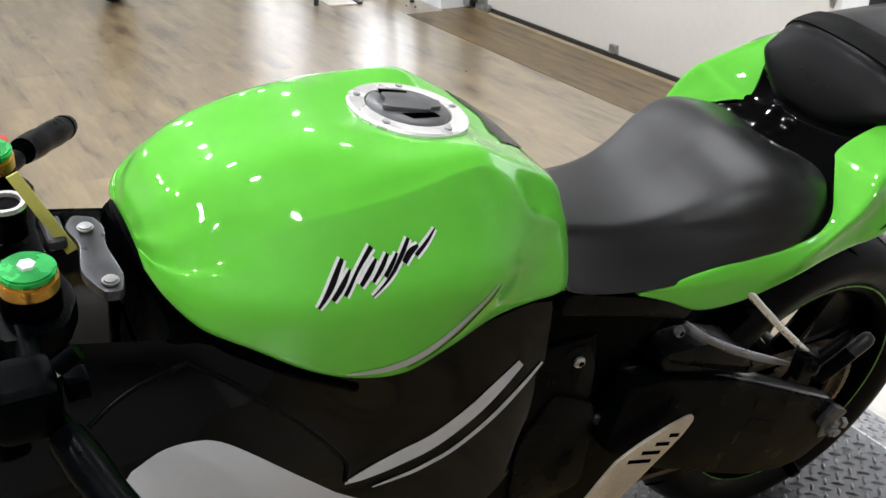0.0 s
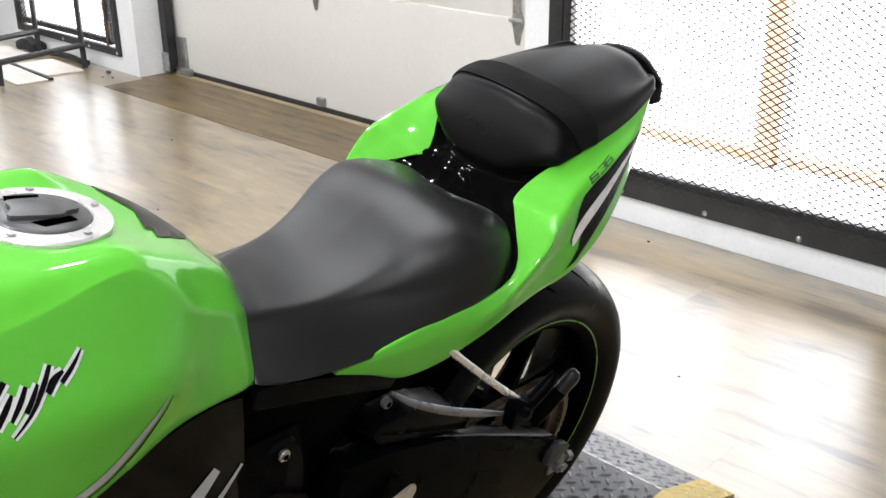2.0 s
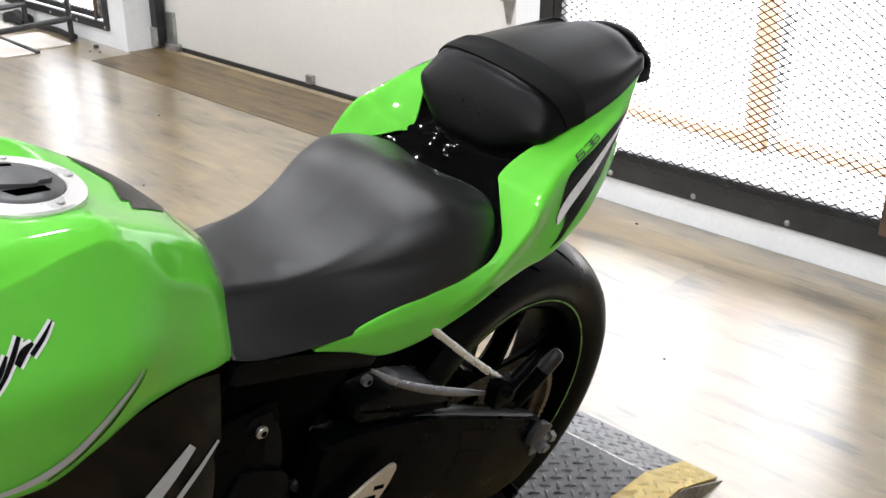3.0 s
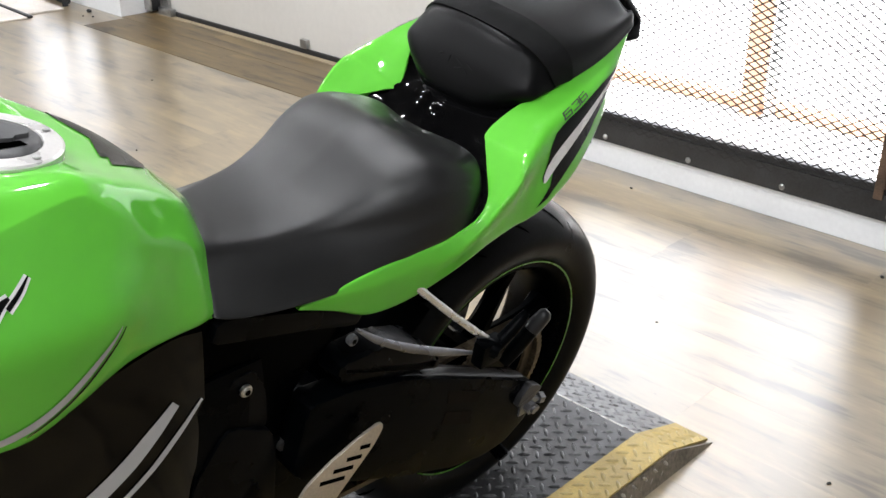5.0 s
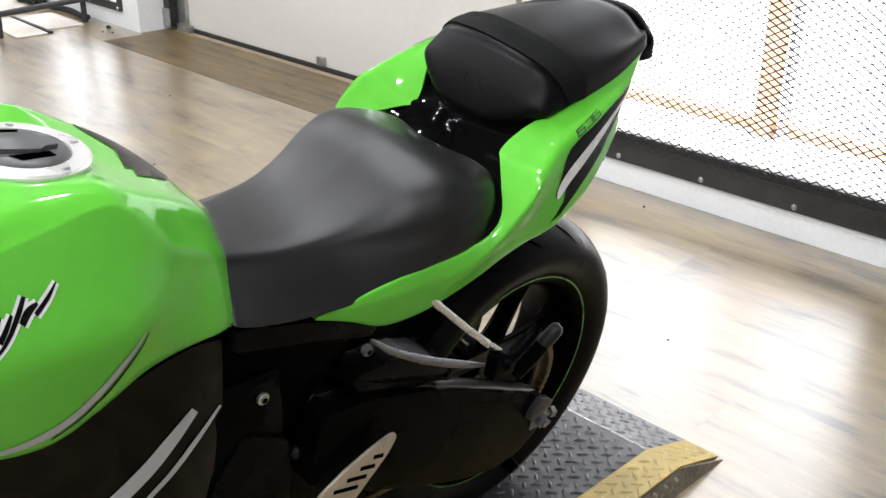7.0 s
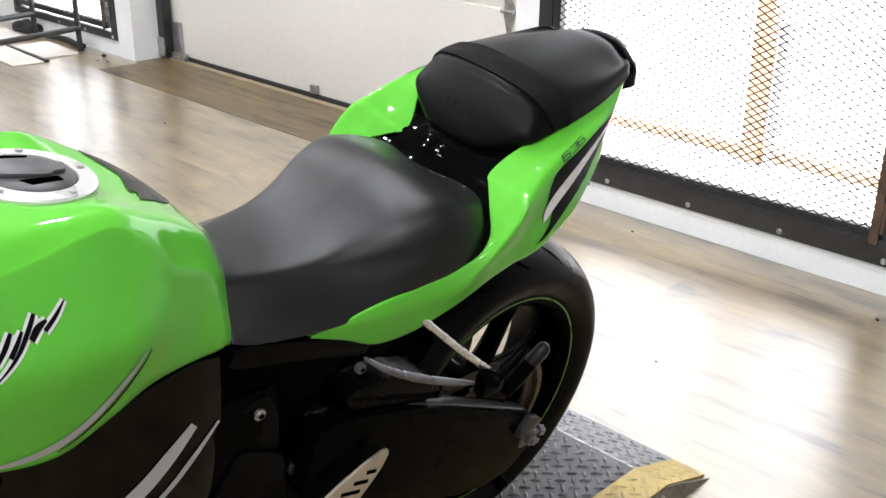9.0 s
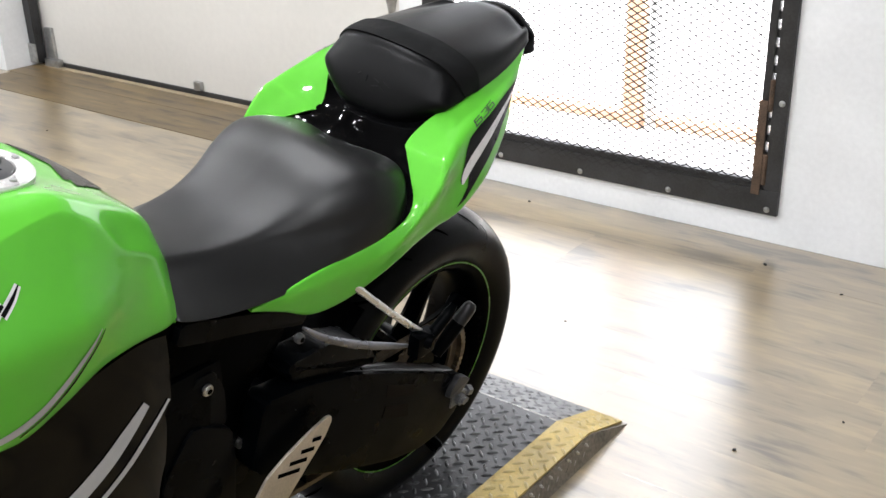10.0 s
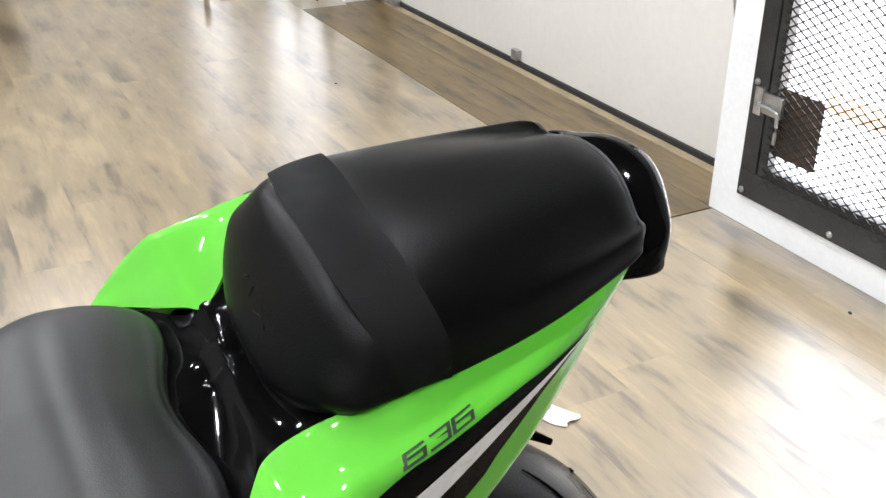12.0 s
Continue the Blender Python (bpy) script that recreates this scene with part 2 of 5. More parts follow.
def drape_uv(bm, outline, G, off=0.001, cuts=2, faces=None):
    """Lays an outline, given in a surface's own two directions (0 to 1), on that surface."""
    N = np.cross(np.gradient(G, axis=0), np.gradient(G, axis=1))
    N /= np.linalg.norm(N, axis=2, keepdims=True) + 1e-12
    mid = (G.shape[0] // 2, G.shape[1] // 2)
    if N[mid][0] * G[mid][0] < 0:
        N = -N
    sub = bmesh.new()
    vs = [sub.verts.new((a, b, 0)) for a, b in outline]
    fs = [sub.faces.new([vs[i] for i in f]) for f in faces] if faces else [sub.faces.new(vs)]
    bmesh.ops.triangulate(sub, faces=fs)
    for _ in range(cuts):
        bmesh.ops.subdivide_edges(sub, edges=sub.edges[:], cuts=1, use_grid_fill=True)
    for v in sub.verts:
        a, b = np.clip(v.co.x, 0, 1) * (G.shape[0] - 1), np.clip(v.co.y, 0, 1) * (G.shape[1] - 1)
        i, j = min(int(a), G.shape[0] - 2), min(int(b), G.shape[1] - 2)
        f, g = a - i, b - j
        mixed = [(1 - f) * (1 - g) * A[i, j] + f * (1 - g) * A[i + 1, j] + (1 - f) * g * A[i, j + 1] + f * g * A[i + 1, j + 1] for A in (G, N)]
        v.co = Vector(mixed[0]) + Vector(mixed[1]) * off
    bmesh.ops.recalc_face_normals(sub, faces=sub.faces)
    return join(bm, sub)


def strip(P, w):
    """Points and faces of a band of width w along a path with sharp corners."""
    P = [Vector(p) for p in P]
    left, right = [], []
    for i, p in enumerate(P):
        d0 = (p - P[i - 1]).normalized() if i else (P[1] - p).normalized()
        d1 = (P[i + 1] - p).normalized() if i < len(P) - 1 else d0
        n0, n1 = Vector((-d0.y, d0.x)), Vector((-d1.y, d1.x))
        m = n0 + n1
        m = m / max(m.length_squared / 2, 0.3) if m.length > 1e-6 else n0
        left.append(tuple(p + m * w / 2))
        right.append(tuple(p - m * w / 2))
    k = len(P)
    return left + right, [(i, i + 1, k + i + 1, k + i) for i in range(k - 1)]

# ---- materials ----
GREEN = mat("lime_green_paint", (0.116, 0.50, 0.036), rough=0.45, vary=0.03, scale=3, coat=0.95, rvary=0.03, spec=0.1)
BLACK_GLOSS = mat("gloss_black_plastic", (0.0018, 0.0018, 0.002), rough=0.06, vary=0.2, scale=5, rvary=0.02, spec=0.13)
BLACK_SATIN = mat("satin_black_paint", (0.0004, 0.0006, 0.0009), rough=0.3, vary=0.25, scale=9, bump=0.05, spec=0.012)
FAIRING_BLACK = mat("gloss_black_fairing_paint", (0.0006, 0.0007, 0.0008), rough=0.06, vary=0.2, scale=5, rvary=0.02, spec=0.20)
BLACK_METAL = mat("dark_cast_metal", (0.0007, 0.0010, 0.0014), rough=0.32, vary=0.3, scale=14, bump=0.1, bscale=500, spec=0.03)
DARK_PLASTIC = mat("dark_satin_plastic", (0.0010, 0.0013, 0.0018), rough=0.30, vary=0.2, scale=12, bump=0.06, bscale=600, spec=0.07)
HANGER_GREY = mat("grey_cast_alloy", (0.24, 0.24, 0.26), rough=0.30, metal=0.75, vary=0.12, scale=24, bump=0.08, bscale=500)
VINYL = mat("black_seat_vinyl", (0.0022, 0.0022, 0.0024), rough=0.40, vary=0.04, scale=6, bump=0.16, bscale=900, spec=0.52, rvary=0.01)
STRAP = mat("matte_black_strap", (0.0032, 0.0032, 0.0034), rough=0.7, vary=0.1, scale=20, bump=0.2, bscale=1200, spec=0.15)
VINYL_SMOOTH = mat("smooth_black_vinyl", (0.0018, 0.0018, 0.0020), rough=0.32, vary=0.06, scale=6, bump=0.12, bscale=700, spec=0.13, rvary=0.02)
PEG_GREY = mat("dark_grey_peg_rubber", (0.006, 0.006, 0.007), rough=0.36, vary=0.2, scale=30, spec=0.35)
BRACKET_GREY = mat("dull_grey_alloy", (0.045, 0.045, 0.048), rough=0.36, metal=0.4, vary=0.15, scale=30, spec=0.3)
GREY_METAL = mat("grey_satin_metal", (0.20, 0.20, 0.21), rough=0.33, metal=0.7, vary=0.15, scale=14)
STITCH = mat("grey_piping", (0.05, 0.05, 0.053), rough=0.5, scale=30)
RUBBER = mat("tyre_rubber", (0.0022, 0.0023, 0.0025), rough=0.36, vary=0.2, scale=12, bump=0.15, bscale=300, spec=0.09)
GROOVE = mat("tread_groove", (0.0004, 0.0004, 0.0004), rough=0.95, scale=20, spec=0.0)
SILVER = mat("silver_paint", (0.44, 0.45, 0.47), rough=0.35, metal=0.1, vary=0.02, scale=6, rvary=0.03, coat=0.3)
WHITE_DECAL = mat("white_decal", (0.78, 0.78, 0.78), rough=0.3, vary=0.04, scale=20, coat=0.5)
BLACK_DECAL = mat("black_decal", (0.004, 0.004, 0.0045), rough=0.25, vary=0.2, scale=20, spec=0.1)
GREY_DECAL = mat("grey_decal", (0.035, 0.05, 0.035), rough=0.3, vary=0.1, scale=20)
ALU = mat("brushed_aluminium", (0.66, 0.65, 0.63), rough=0.32, metal=1.0, vary=0.1, scale=25, bump=0.08, bscale=400)
POLISHED = mat("polished_aluminium", (0.88, 0.88, 0.87), rough=0.26, metal=1.0, vary=0.04, scale=25)
ALU_WARM = mat("bare_aluminium_plate", (0.62, 0.55, 0.45), rough=0.4, metal=0.7, vary=0.12, scale=18, bump=0.1, bscale=600)
STEEL = mat("zinc_steel", (0.48, 0.48, 0.47), rough=0.38, metal=0.9, vary=0.2, scale=30, bump=0.1)
CAP_RING = mat("pale_cap_ring", (0.76, 0.74, 0.72), rough=0.28, metal=0.5, vary=0.04, scale=20, coat=0.3)
CAP_DARK = mat("dark_cap_plastic", (0.07, 0.07, 0.072), rough=0.36, vary=0.15, scale=40, bump=0.05)
ANODISED = mat("green_anodised_metal", (0.04, 0.42, 0.09), rough=0.25, metal=0.6, vary=0.1, scale=30)
GOLD = mat("gold_anodised_metal", (0.55, 0.30, 0.05), rough=0.3, metal=0.8, vary=0.15, scale=30)
BRONZE = mat("bronze_sprocket", (0.13, 0.10, 0.065), rough=0.45, metal=0.7, vary=0.3, scale=40)
RIM_GREEN = mat("green_rim_tape", (0.10, 0.26, 0.04), rough=0.3, vary=0.1, scale=30)
YELLOW_TAG = mat("yellow_key_strap", (0.58, 0.54, 0.13), rough=0.5, vary=0.10, scale=40)
RED_PLASTIC = mat("red_plastic", (0.5, 0.02, 0.02), rough=0.35, scale=20)
STICKER = mat("faded_brown_sticker", (0.0065, 0.0048, 0.004), rough=0.5, vary=0.6, scale=60, spec=0.03)
# grey of the unseen walls, set by how much side light they bounce
WALL = mat("fill_level_wall_grey", (0.36, 0.36, 0.355), rough=0.6, vary=0.05, scale=3, bump=0.12, bscale=150)
SCUFFED = mat("scuffed_white_paint", (0.83, 0.84, 0.85), rough=0.5, vary=0.035, scale=4, bump=0.05, bscale=120)
DOOR_WHITE = mat("cream_door_steel", (0.72, 0.70, 0.655), rough=0.42, vary=0.025, scale=2, bump=0.02, bscale=60)
# unseen ceiling, darkened to hold back fill light and keep blacks deep
CEIL = mat("fill_cutting_ceiling_grey", (0.12, 0.12, 0.12), rough=0.8, vary=0.05, scale=2)
FRAME_BLACK = mat("black_welded_steel", (0.025, 0.025, 0.026), rough=0.45, vary=0.3, scale=12, bump=0.2, bscale=120)
RUST = mat("rusty_steel", (0.11, 0.07, 0.045), rough=0.6, metal=0.2, vary=0.35, scale=18, bump=0.25)
MESH_STEEL = mat("dark_expanded_metal", (0.03, 0.03, 0.03), rough=0.5, metal=0.3, vary=0.2, scale=20)
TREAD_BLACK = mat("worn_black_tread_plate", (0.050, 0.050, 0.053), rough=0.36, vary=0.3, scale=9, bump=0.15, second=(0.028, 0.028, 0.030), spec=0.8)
# rear slope and its lozenges: window glare put into a paler base colour
TREAD_GLARE = mat("worn_tread_plate_with_glare", (0.34, 0.34, 0.345), rough=0.45, metal=0.1, vary=0.2, scale=9, bump=0.15)
TREAD_GLARE_LOZENGE = mat("tread_lozenge_with_glare", (0.30, 0.30, 0.305), rough=0.32, metal=0.4, vary=0.3, scale=40)
TREAD_SILVER = mat("bare_tread_plate", (0.28, 0.25, 0.21), rough=0.35, metal=0.7, vary=0.3, scale=9)
TREAD_WORN = mat("rubbed_tread_lozenge", (0.20, 0.20, 0.205), rough=0.30, metal=0.4, vary=0.35, scale=40)
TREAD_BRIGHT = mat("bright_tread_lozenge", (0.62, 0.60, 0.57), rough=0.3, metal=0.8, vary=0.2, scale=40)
TREAD_YELLOW = mat("worn_yellow_paint", (0.60, 0.44, 0.13), rough=0.42, vary=0.12, scale=14, bump=0.2)
TREAD_YELLOW_LIGHT = mat("rubbed_yellow_lozenge", (0.66, 0.52, 0.22), rough=0.4, vary=0.15, scale=40)
RUBBER_SEAL = mat("black_rubber_seal", (0.02, 0.02, 0.02), rough=0.6, scale=20)
PLANK = plank_mat("oak_vinyl", (0.375, 0.288, 0.152), (0.098, 0.071, 0.037), 0.28)
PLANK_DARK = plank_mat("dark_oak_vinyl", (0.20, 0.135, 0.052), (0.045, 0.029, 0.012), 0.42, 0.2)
JOINT = mat("dark_floor_joint", (0.17, 0.13, 0.075), rough=0.6, scale=10)
SILL = mat("worn_beige_sill", (0.40, 0.32, 0.21), rough=0.7, vary=0.15, scale=9, bump=0.1)
CONCRETE = mat("pale_concrete", (0.36, 0.35, 0.335), rough=0.85, vary=0.12, scale=3, bump=0.2, bscale=60)
ORANGE = mat("faded_orange_paint", (0.47, 0.27, 0.16), rough=0.7, vary=0.15, scale=8)
CARDBOARD = mat("pale_board", (0.70, 0.64, 0.58), rough=0.8, vary=0.1, scale=6)
DIFFUSER = glow("lamp_diffuser", (1.0, 0.97, 0.92), 14.0)

# ---- the room ----
WY = 1.48            # inner face of the window wall
DY = 1.72            # face of the roll-up door, in its recess
DX0, DX1 = -4.19, -1.235
ROOM_X0, ROOM_X1, ROOM_Y0, ROOM_H = -8.0, 3.2, -4.6, 3.3
WIN = [(-1.11, 0.322), (-5.76, -4.37), (-7.7, -6.25)]
WZ0, WZ1 = 0.098, 2.15


def slab(name, x0, x1, y0, y1, z0, z1, material, label, category):
    return structure(part(name, box(bmesh.new(), x0, x1, y0, y1, z0, z1), material, smooth=False), label, category)


floor = slab("floor", ROOM_X0, ROOM_X1, ROOM_Y0, WY, -0.2, -0.004, JOINT, "wood-look vinyl plank floor with satin sheen", "floor")
slab("floor_threshold", DX0, DX1, WY, DY + 0.12, -0.2, -0.005, JOINT, "floor in the recess before the roll-up door", "floor")
slab("ceiling", ROOM_X0, ROOM_X1, ROOM_Y0, WY + 0.3, ROOM_H, ROOM_H + 0.1, CEIL, "unseen ceiling, kept dark grey to cut the fill light", "ceiling")
slab("wall_south", ROOM_X0, ROOM_X1, ROOM_Y0 - 0.15, ROOM_Y0, 0, ROOM_H, WALL, "unseen wall, its grey set for the side fill light", "wall")
slab("wall_west", ROOM_X0 - 0.15, ROOM_X0, ROOM_Y0, WY + 0.3, 0, ROOM_H, WALL, "unseen wall, its grey set for the side fill light", "wall")
slab("wall_east", ROOM_X1, ROOM_X1 + 0.15, ROOM_Y0, WY + 0.3, 0, ROOM_H, WALL, "unseen wall, its grey set for the side fill light", "wall")
slab("door_sill", DX0 + 0.004, DX1 - 0.004, DY - 0.055, DY - 0.014, -0.004, 0.003, SILL, "worn beige sill strip along the roll-up door", "sill")
wall = bmesh.new()
for x0, x1, z0, z1 in [(ROOM_X0, WIN[2][0], 0, ROOM_H), (WIN[2][1], WIN[1][0], 0, ROOM_H), (WIN[1][1], DX0, 0, ROOM_H), (DX1, WIN[0][0], 0, ROOM_H), (WIN[0][1], ROOM_X1, 0, ROOM_H),
                       (DX0, DX1, 2.5, ROOM_H), *[(a, b, 0, WZ0) for a, b in WIN], *[(a, b, WZ1, ROOM_H) for a, b in WIN]]:
    box(wall, x0, x1, WY, WY + 0.30, z0, z1)
structure(part("wall_north", wall, SCUFFED, smooth=False), "white painted wall with barred window openings", "wall")


def window(name, x0, x1, gap=0.0):
    """A welded black steel window guard with a hinged frame of expanded metal, bolted on the wall."""
    w = structure(empty(name, pose((x0 + x1) / 2, WY, WZ0)), "window opening behind black steel frame with expanded metal mesh", "window")
    W, H = x1 - x0, WZ1 - WZ0
    a = W / 2
    bar = 0.062
    for n_, b in (("window_frame", (-a, a, -0.016, 0.02, 0, bar + 0.02 - gap * 0.75)), ("window_frame", (-a, a, -0.016, 0.02, H - bar, H)),
                  ("window_frame", (-a, -a + bar, -0.015, 0.02, bar + 0.02 - gap * 0.75, H - bar)), ("window_frame", (a - bar + 0.012, a, -0.015, 0.02, bar + 0.02 - gap * 0.75, H - bar))):
        part(n_, box(bmesh.new(), *b, bevel=0.002), FRAME_BLACK, w)
    # the hinged leaf, with a slit of daylight beside its hinge bar
    i0, i1, j0, j1 = -a + bar + 0.004, a - bar + 0.001 - gap, bar + 0.012 - gap * 0.35, H - bar - 0.03
    leaf = 0.034
    for b in ((i0, i0 + leaf, -0.012, 0.018, j0, j1), (i0 + leaf, i1 - leaf, -0.011, 0.018, j0 + 0.002, j0 + 0.034 + gap * 0.1), (i0 + leaf, i1 - leaf, -0.012, 0.018, j1 - leaf, j1)):
        part("leaf_frame", box(bmesh.new(), *b, bevel=0.002), FRAME_BLACK, w)
    part("leaf_frame", box(bmesh.new(), i1 - 0.026, i1, -0.013, 0.018, j0, j1, bevel=0.002), FRAME_BLACK, w)
    part("hinge_plate", box(bmesh.new(), i1 - 0.030, i1 - 0.002, -0.0205, -0.0175, j0 - 0.01, j0 + 0.30, bevel=0.001), RUST, w, "rusty hinge plate")
    for z in (0.10, 0.34, 1.0, 1.7):
        part("hinge", rod(bmesh.new(), (i1 + 0.0055, -0.013, z), (i1 + 0.0055, -0.013, z + 0.1), 0.0085, n=12), RUST, w)
    # small welded tabs in the hinge slit
    tabs = int((j1 - j0) / 0.055)
    tab = box(bmesh.new(), i1 + 0.0005, a - bar + 0.0115 - gap, -0.006, 0.012, 0, 0.024)
    tab_ob = part("hinge_tab", tab, FRAME_BLACK, w)
    for k in range(1, tabs):
        o = new("hinge_tab", tab_ob.data)
        o.parent = w
        o.location = (0, 0, j0 + k * 0.055)
    tab_ob.location = (0, 0, j0)
    # expanded metal: zigzag strands, row on row
    bm = bmesh.new()
    px, pz = 0.042, 0.0126
    verts, faces = [], []
    nx = int((i1 - i0 - 0.034 - 0.4 * gap) / (px / 2))
    nz = int((j1 - j0 + 0.02) / pz)
    xs = [i0 + 0.018 + 0.2 * gap + k * px / 2 for k in range(nx + 1)]
    for r in range(nz):
        z = j0 - 0.016 + 0.6 * gap + r * pz
        base = len(verts)
        for k, x in enumerate(xs):
            up = ((k + r) % 2) * pz * 0.92
            t = 0.0026
            verts += [(x, -0.0165, z + up - t), (x, -0.0165, z + up + t), (x, -0.0145, z + up + t), (x, -0.0145, z + up - t)]
        for k in range(nx):
            p, q = base + 4 * k, base + 4 * k + 4
            for s in range(4):
                s2 = (s + 1) % 4
                faces.append((p + s, q + s, q + s2, p + s2))
    me = bpy.data.meshes.new("mesh_screen")
    me.from_pydata(verts, [], faces)
    me.materials.append(MESH_STEEL)
    bm.free()
    ob = new("mesh_screen", me)
    ob.parent = w
    tagged(ob, "dark expanded metal mesh", kind="stuff")
    # round bolt heads along the frame
    step = 0.345
    def head(x, z):
        b = bmesh.new()
        bmesh.ops.create_uvsphere(b, u_segments=12, v_segments=6, radius=0.0105)
        bmesh.ops.scale(b, vec=(1, 0.55, 1), verts=b.verts)
        bmesh.ops.translate(b, vec=(x, -0.0165, z), verts=b.verts)
        part("bolt", b, STEEL, w, "zinc bolt head")
    k = 0
    while a - 0.034 - k * step > -a:
        head(a - 0.034 - k * step, 0.018)
        k += 1
    for z in (0.37, 0.70, 1.05, 1.4, 1.75):
        head(a - 0.02, z)
        head(-a + 0.02, z - 0.02)
    return w


w1 = window("window_1", *WIN[0])
window("window_2", *WIN[1], gap=0.05)
window("window_3", *WIN[2], gap=0.05)
# latch of the mesh leaf
lx = -(WIN[0][1] - WIN[0][0]) / 2
latch = empty("latch_plate", pose(lx + 0.10, -0.012, 0.15), w1)
part("backing", box(bmesh.new(), 0.0, 0.15, 0.019, 0.023, 0.0, 0.20, bevel=0.001), RUST, latch, "dark steel latch plate")
lb = bmesh.new()
box(lb, -0.045, 0.03, -0.012, -0.002, 0.12, 0.18, bevel=0.002)
box(lb, -0.075, -0.045, -0.014, 0.0, 0.11, 0.19, bevel=0.002)
part("bolt_housing", lb, STEEL, latch, "zinc slide bolt")
part("bolt_handle", tube(bmesh.new(), [(-0.05, -0.02, 0.145), (0.0, -0.022, 0.143), (0.024, -0.022, 0.135), (0.03, -0.022, 0.11), (0.03, -0.022, 0.05)], 0.0055, n=8, steps=16), STEEL, latch)

# roll-up door with its sections, track and hardware
door = structure(empty("door_1", pose((DX0 + DX1) / 2, DY, 0)), "closed cream steel sectional roll-up door with roller track", "door")
hw = (DX1 - DX0) / 2
for k in range(4):
    z0 = 0.024 + k * 0.597
    part("door_section", box(bmesh.new(), -hw + 0.004, hw - 0.004, 0, 0.045, z0, z0 + 0.590, bevel=0.004), DOOR_WHITE, door)
part("bottom_seal", box(bmesh.new(), -hw + 0.004, hw - 0.004, -0.012, 0.05, 0.0, 0.024, bevel=0.006), RUBBER_SEAL, door)
for side in (-1, 1):
    x = side * (hw - 0.035)
    tr = bmesh.new()
    box(tr, x - 0.03, x + 0.03, -0.075, -0.065, 0.02, 2.5)
    box(tr, x - 0.03, x - 0.024, -0.064, -0.02, 0.02, 2.5)
    box(tr, x + 0.024, x + 0.03, -0.064, -0.02, 0.02, 2.5)
    part("track", tr, FRAME_BLACK if side < 0 else STEEL, door, "dark steel roller track")
    part("track_foot", box(bmesh.new(), x - 0.035, x + 0.035, -0.085, -0.076, 0.02, 0.13, bevel=0.002), STEEL, door)
part("corner_bracket", box(bmesh.new(), -hw + 0.085, -hw + 0.155, -0.02, -0.001, 0.035, 0.22, bevel=0.003), STEEL, door, "zinc corner bracket")
part("corner_foot", box(bmesh.new(), -hw + 0.09, -hw + 0.22, -0.05, -0.013, 0.0, 0.045, bevel=0.004), STEEL, door)
part("lift_bracket", box(bmesh.new(), -0.095, -0.045, -0.026, -0.001, 0.03, 0.075, bevel=0.004), STEEL, door, "zinc handle bracket")


def door_hinge(x, z, s=1.0):
    b = bmesh.new()
    plate(b, [(x - 0.034 * s, z), (x - 0.02 * s, z + 0.035), (x + 0.02 * s, z + 0.035), (x + 0.034 * s, z), (x + 0.008, z - 0.10), (x - 0.008, z - 0.10)], 0, 0.006, bevel=0.001, axis=2)
    b.transform(Matrix(((1, 0, 0, 0), (0, 0, -1, -0.001), (0, 1, 0, 0), (0, 0, 0, 1))))
    box(b, x - 0.016, x + 0.016, -0.02, -0.007, z + 0.03, z + 0.25, bevel=0.002)
    rod(b, (x - 0.034, -0.016, z), (x + 0.034, -0.016, z), 0.009, n=10)
    part("hinge", b, STEEL, door, "zinc door hinge")


for x in (-0.08, hw - 0.24, -hw + 0.12):
    door_hinge(x, 0.615)
    door_hinge(x, 1.21)

# shop lamps under the ceiling
def ceiling_light(x, y):
    c = tagged(empty("ceiling_light", pose(x, y, ROOM_H - 0.22)), "round white shop lamp hung under the ceiling", "lamp", "ceiling lamps")
    b = bmesh.new()
    rod(b, (0, 0, 0.012), (0, 0, 0.1), 0.11, 0.06, n=28, bevel=0.004)
    rod(b, (0, 0, 0.1), (0, 0, 0.22), 0.012, n=10)
    part("housing", b, FRAME_BLACK, c)
    part("diffuser", rod(bmesh.new(), (0, 0, 0.0), (0, 0, 0.011), 0.06, n=28), DIFFUSER, c)
    ld = bpy.data.lights.new("shop_lamp", 'AREA')
    ld.shape, ld.size, ld.energy, ld.color = 'DISK', 0.12, LAMP_WATTS, (1.0, 0.995, 0.985)
    lo = new("shop_lamp", ld)
    lo.parent = c
    lo.matrix_basis = pose(0, 0, -0.004)


for x in (-5.2, -3.6, -2.0, -0.4, 1.1, 2.5):
    for y in (-3.4, -1.7, -0.1):
        if x < 0.5 or y < -1:
            ceiling_light(x, y)

# outside: ground, orange guard frame
slab("ground", -60, 60, WY + 0.30, 90, -0.3, -0.05, CONCRETE, "sunlit pale concrete yard outside", "ground")
guard = tagged(empty("guard_frame", pose(-0.76, 2.56, -0.05)), "faded orange steel post and ground rail outside the window", "post")
part("post", box(bmesh.new(), -0.042, 0.042, -0.03, 0.03, 0.0, 2.6, bevel=0.006), ORANGE, guard)
part("rail", box(bmesh.new(), -1.6, 1.5, 0.045, 0.15, 0.0, 0.045, bevel=0.008), ORANGE, guard)
part("kicker", box(bmesh.new(), 0.075, 0.10, -0.03, 0.03, 0.0, 0.62, bevel=0.003), STEEL, guard)

# ---- the tread plate ramp under the rear wheel ----
RT, RB0, RB1 = 0.055, 0.10, 0.258     # top height, fold, rear edge on the floor
RX0, RX1 = -0.19, 0.435
ramp = tagged(empty("ramp", pose(0.0, 0.0, 0.0)), "low tread plate ramp, worn black with yellow painted edges", "ramp")
R_FRONT = -2.05


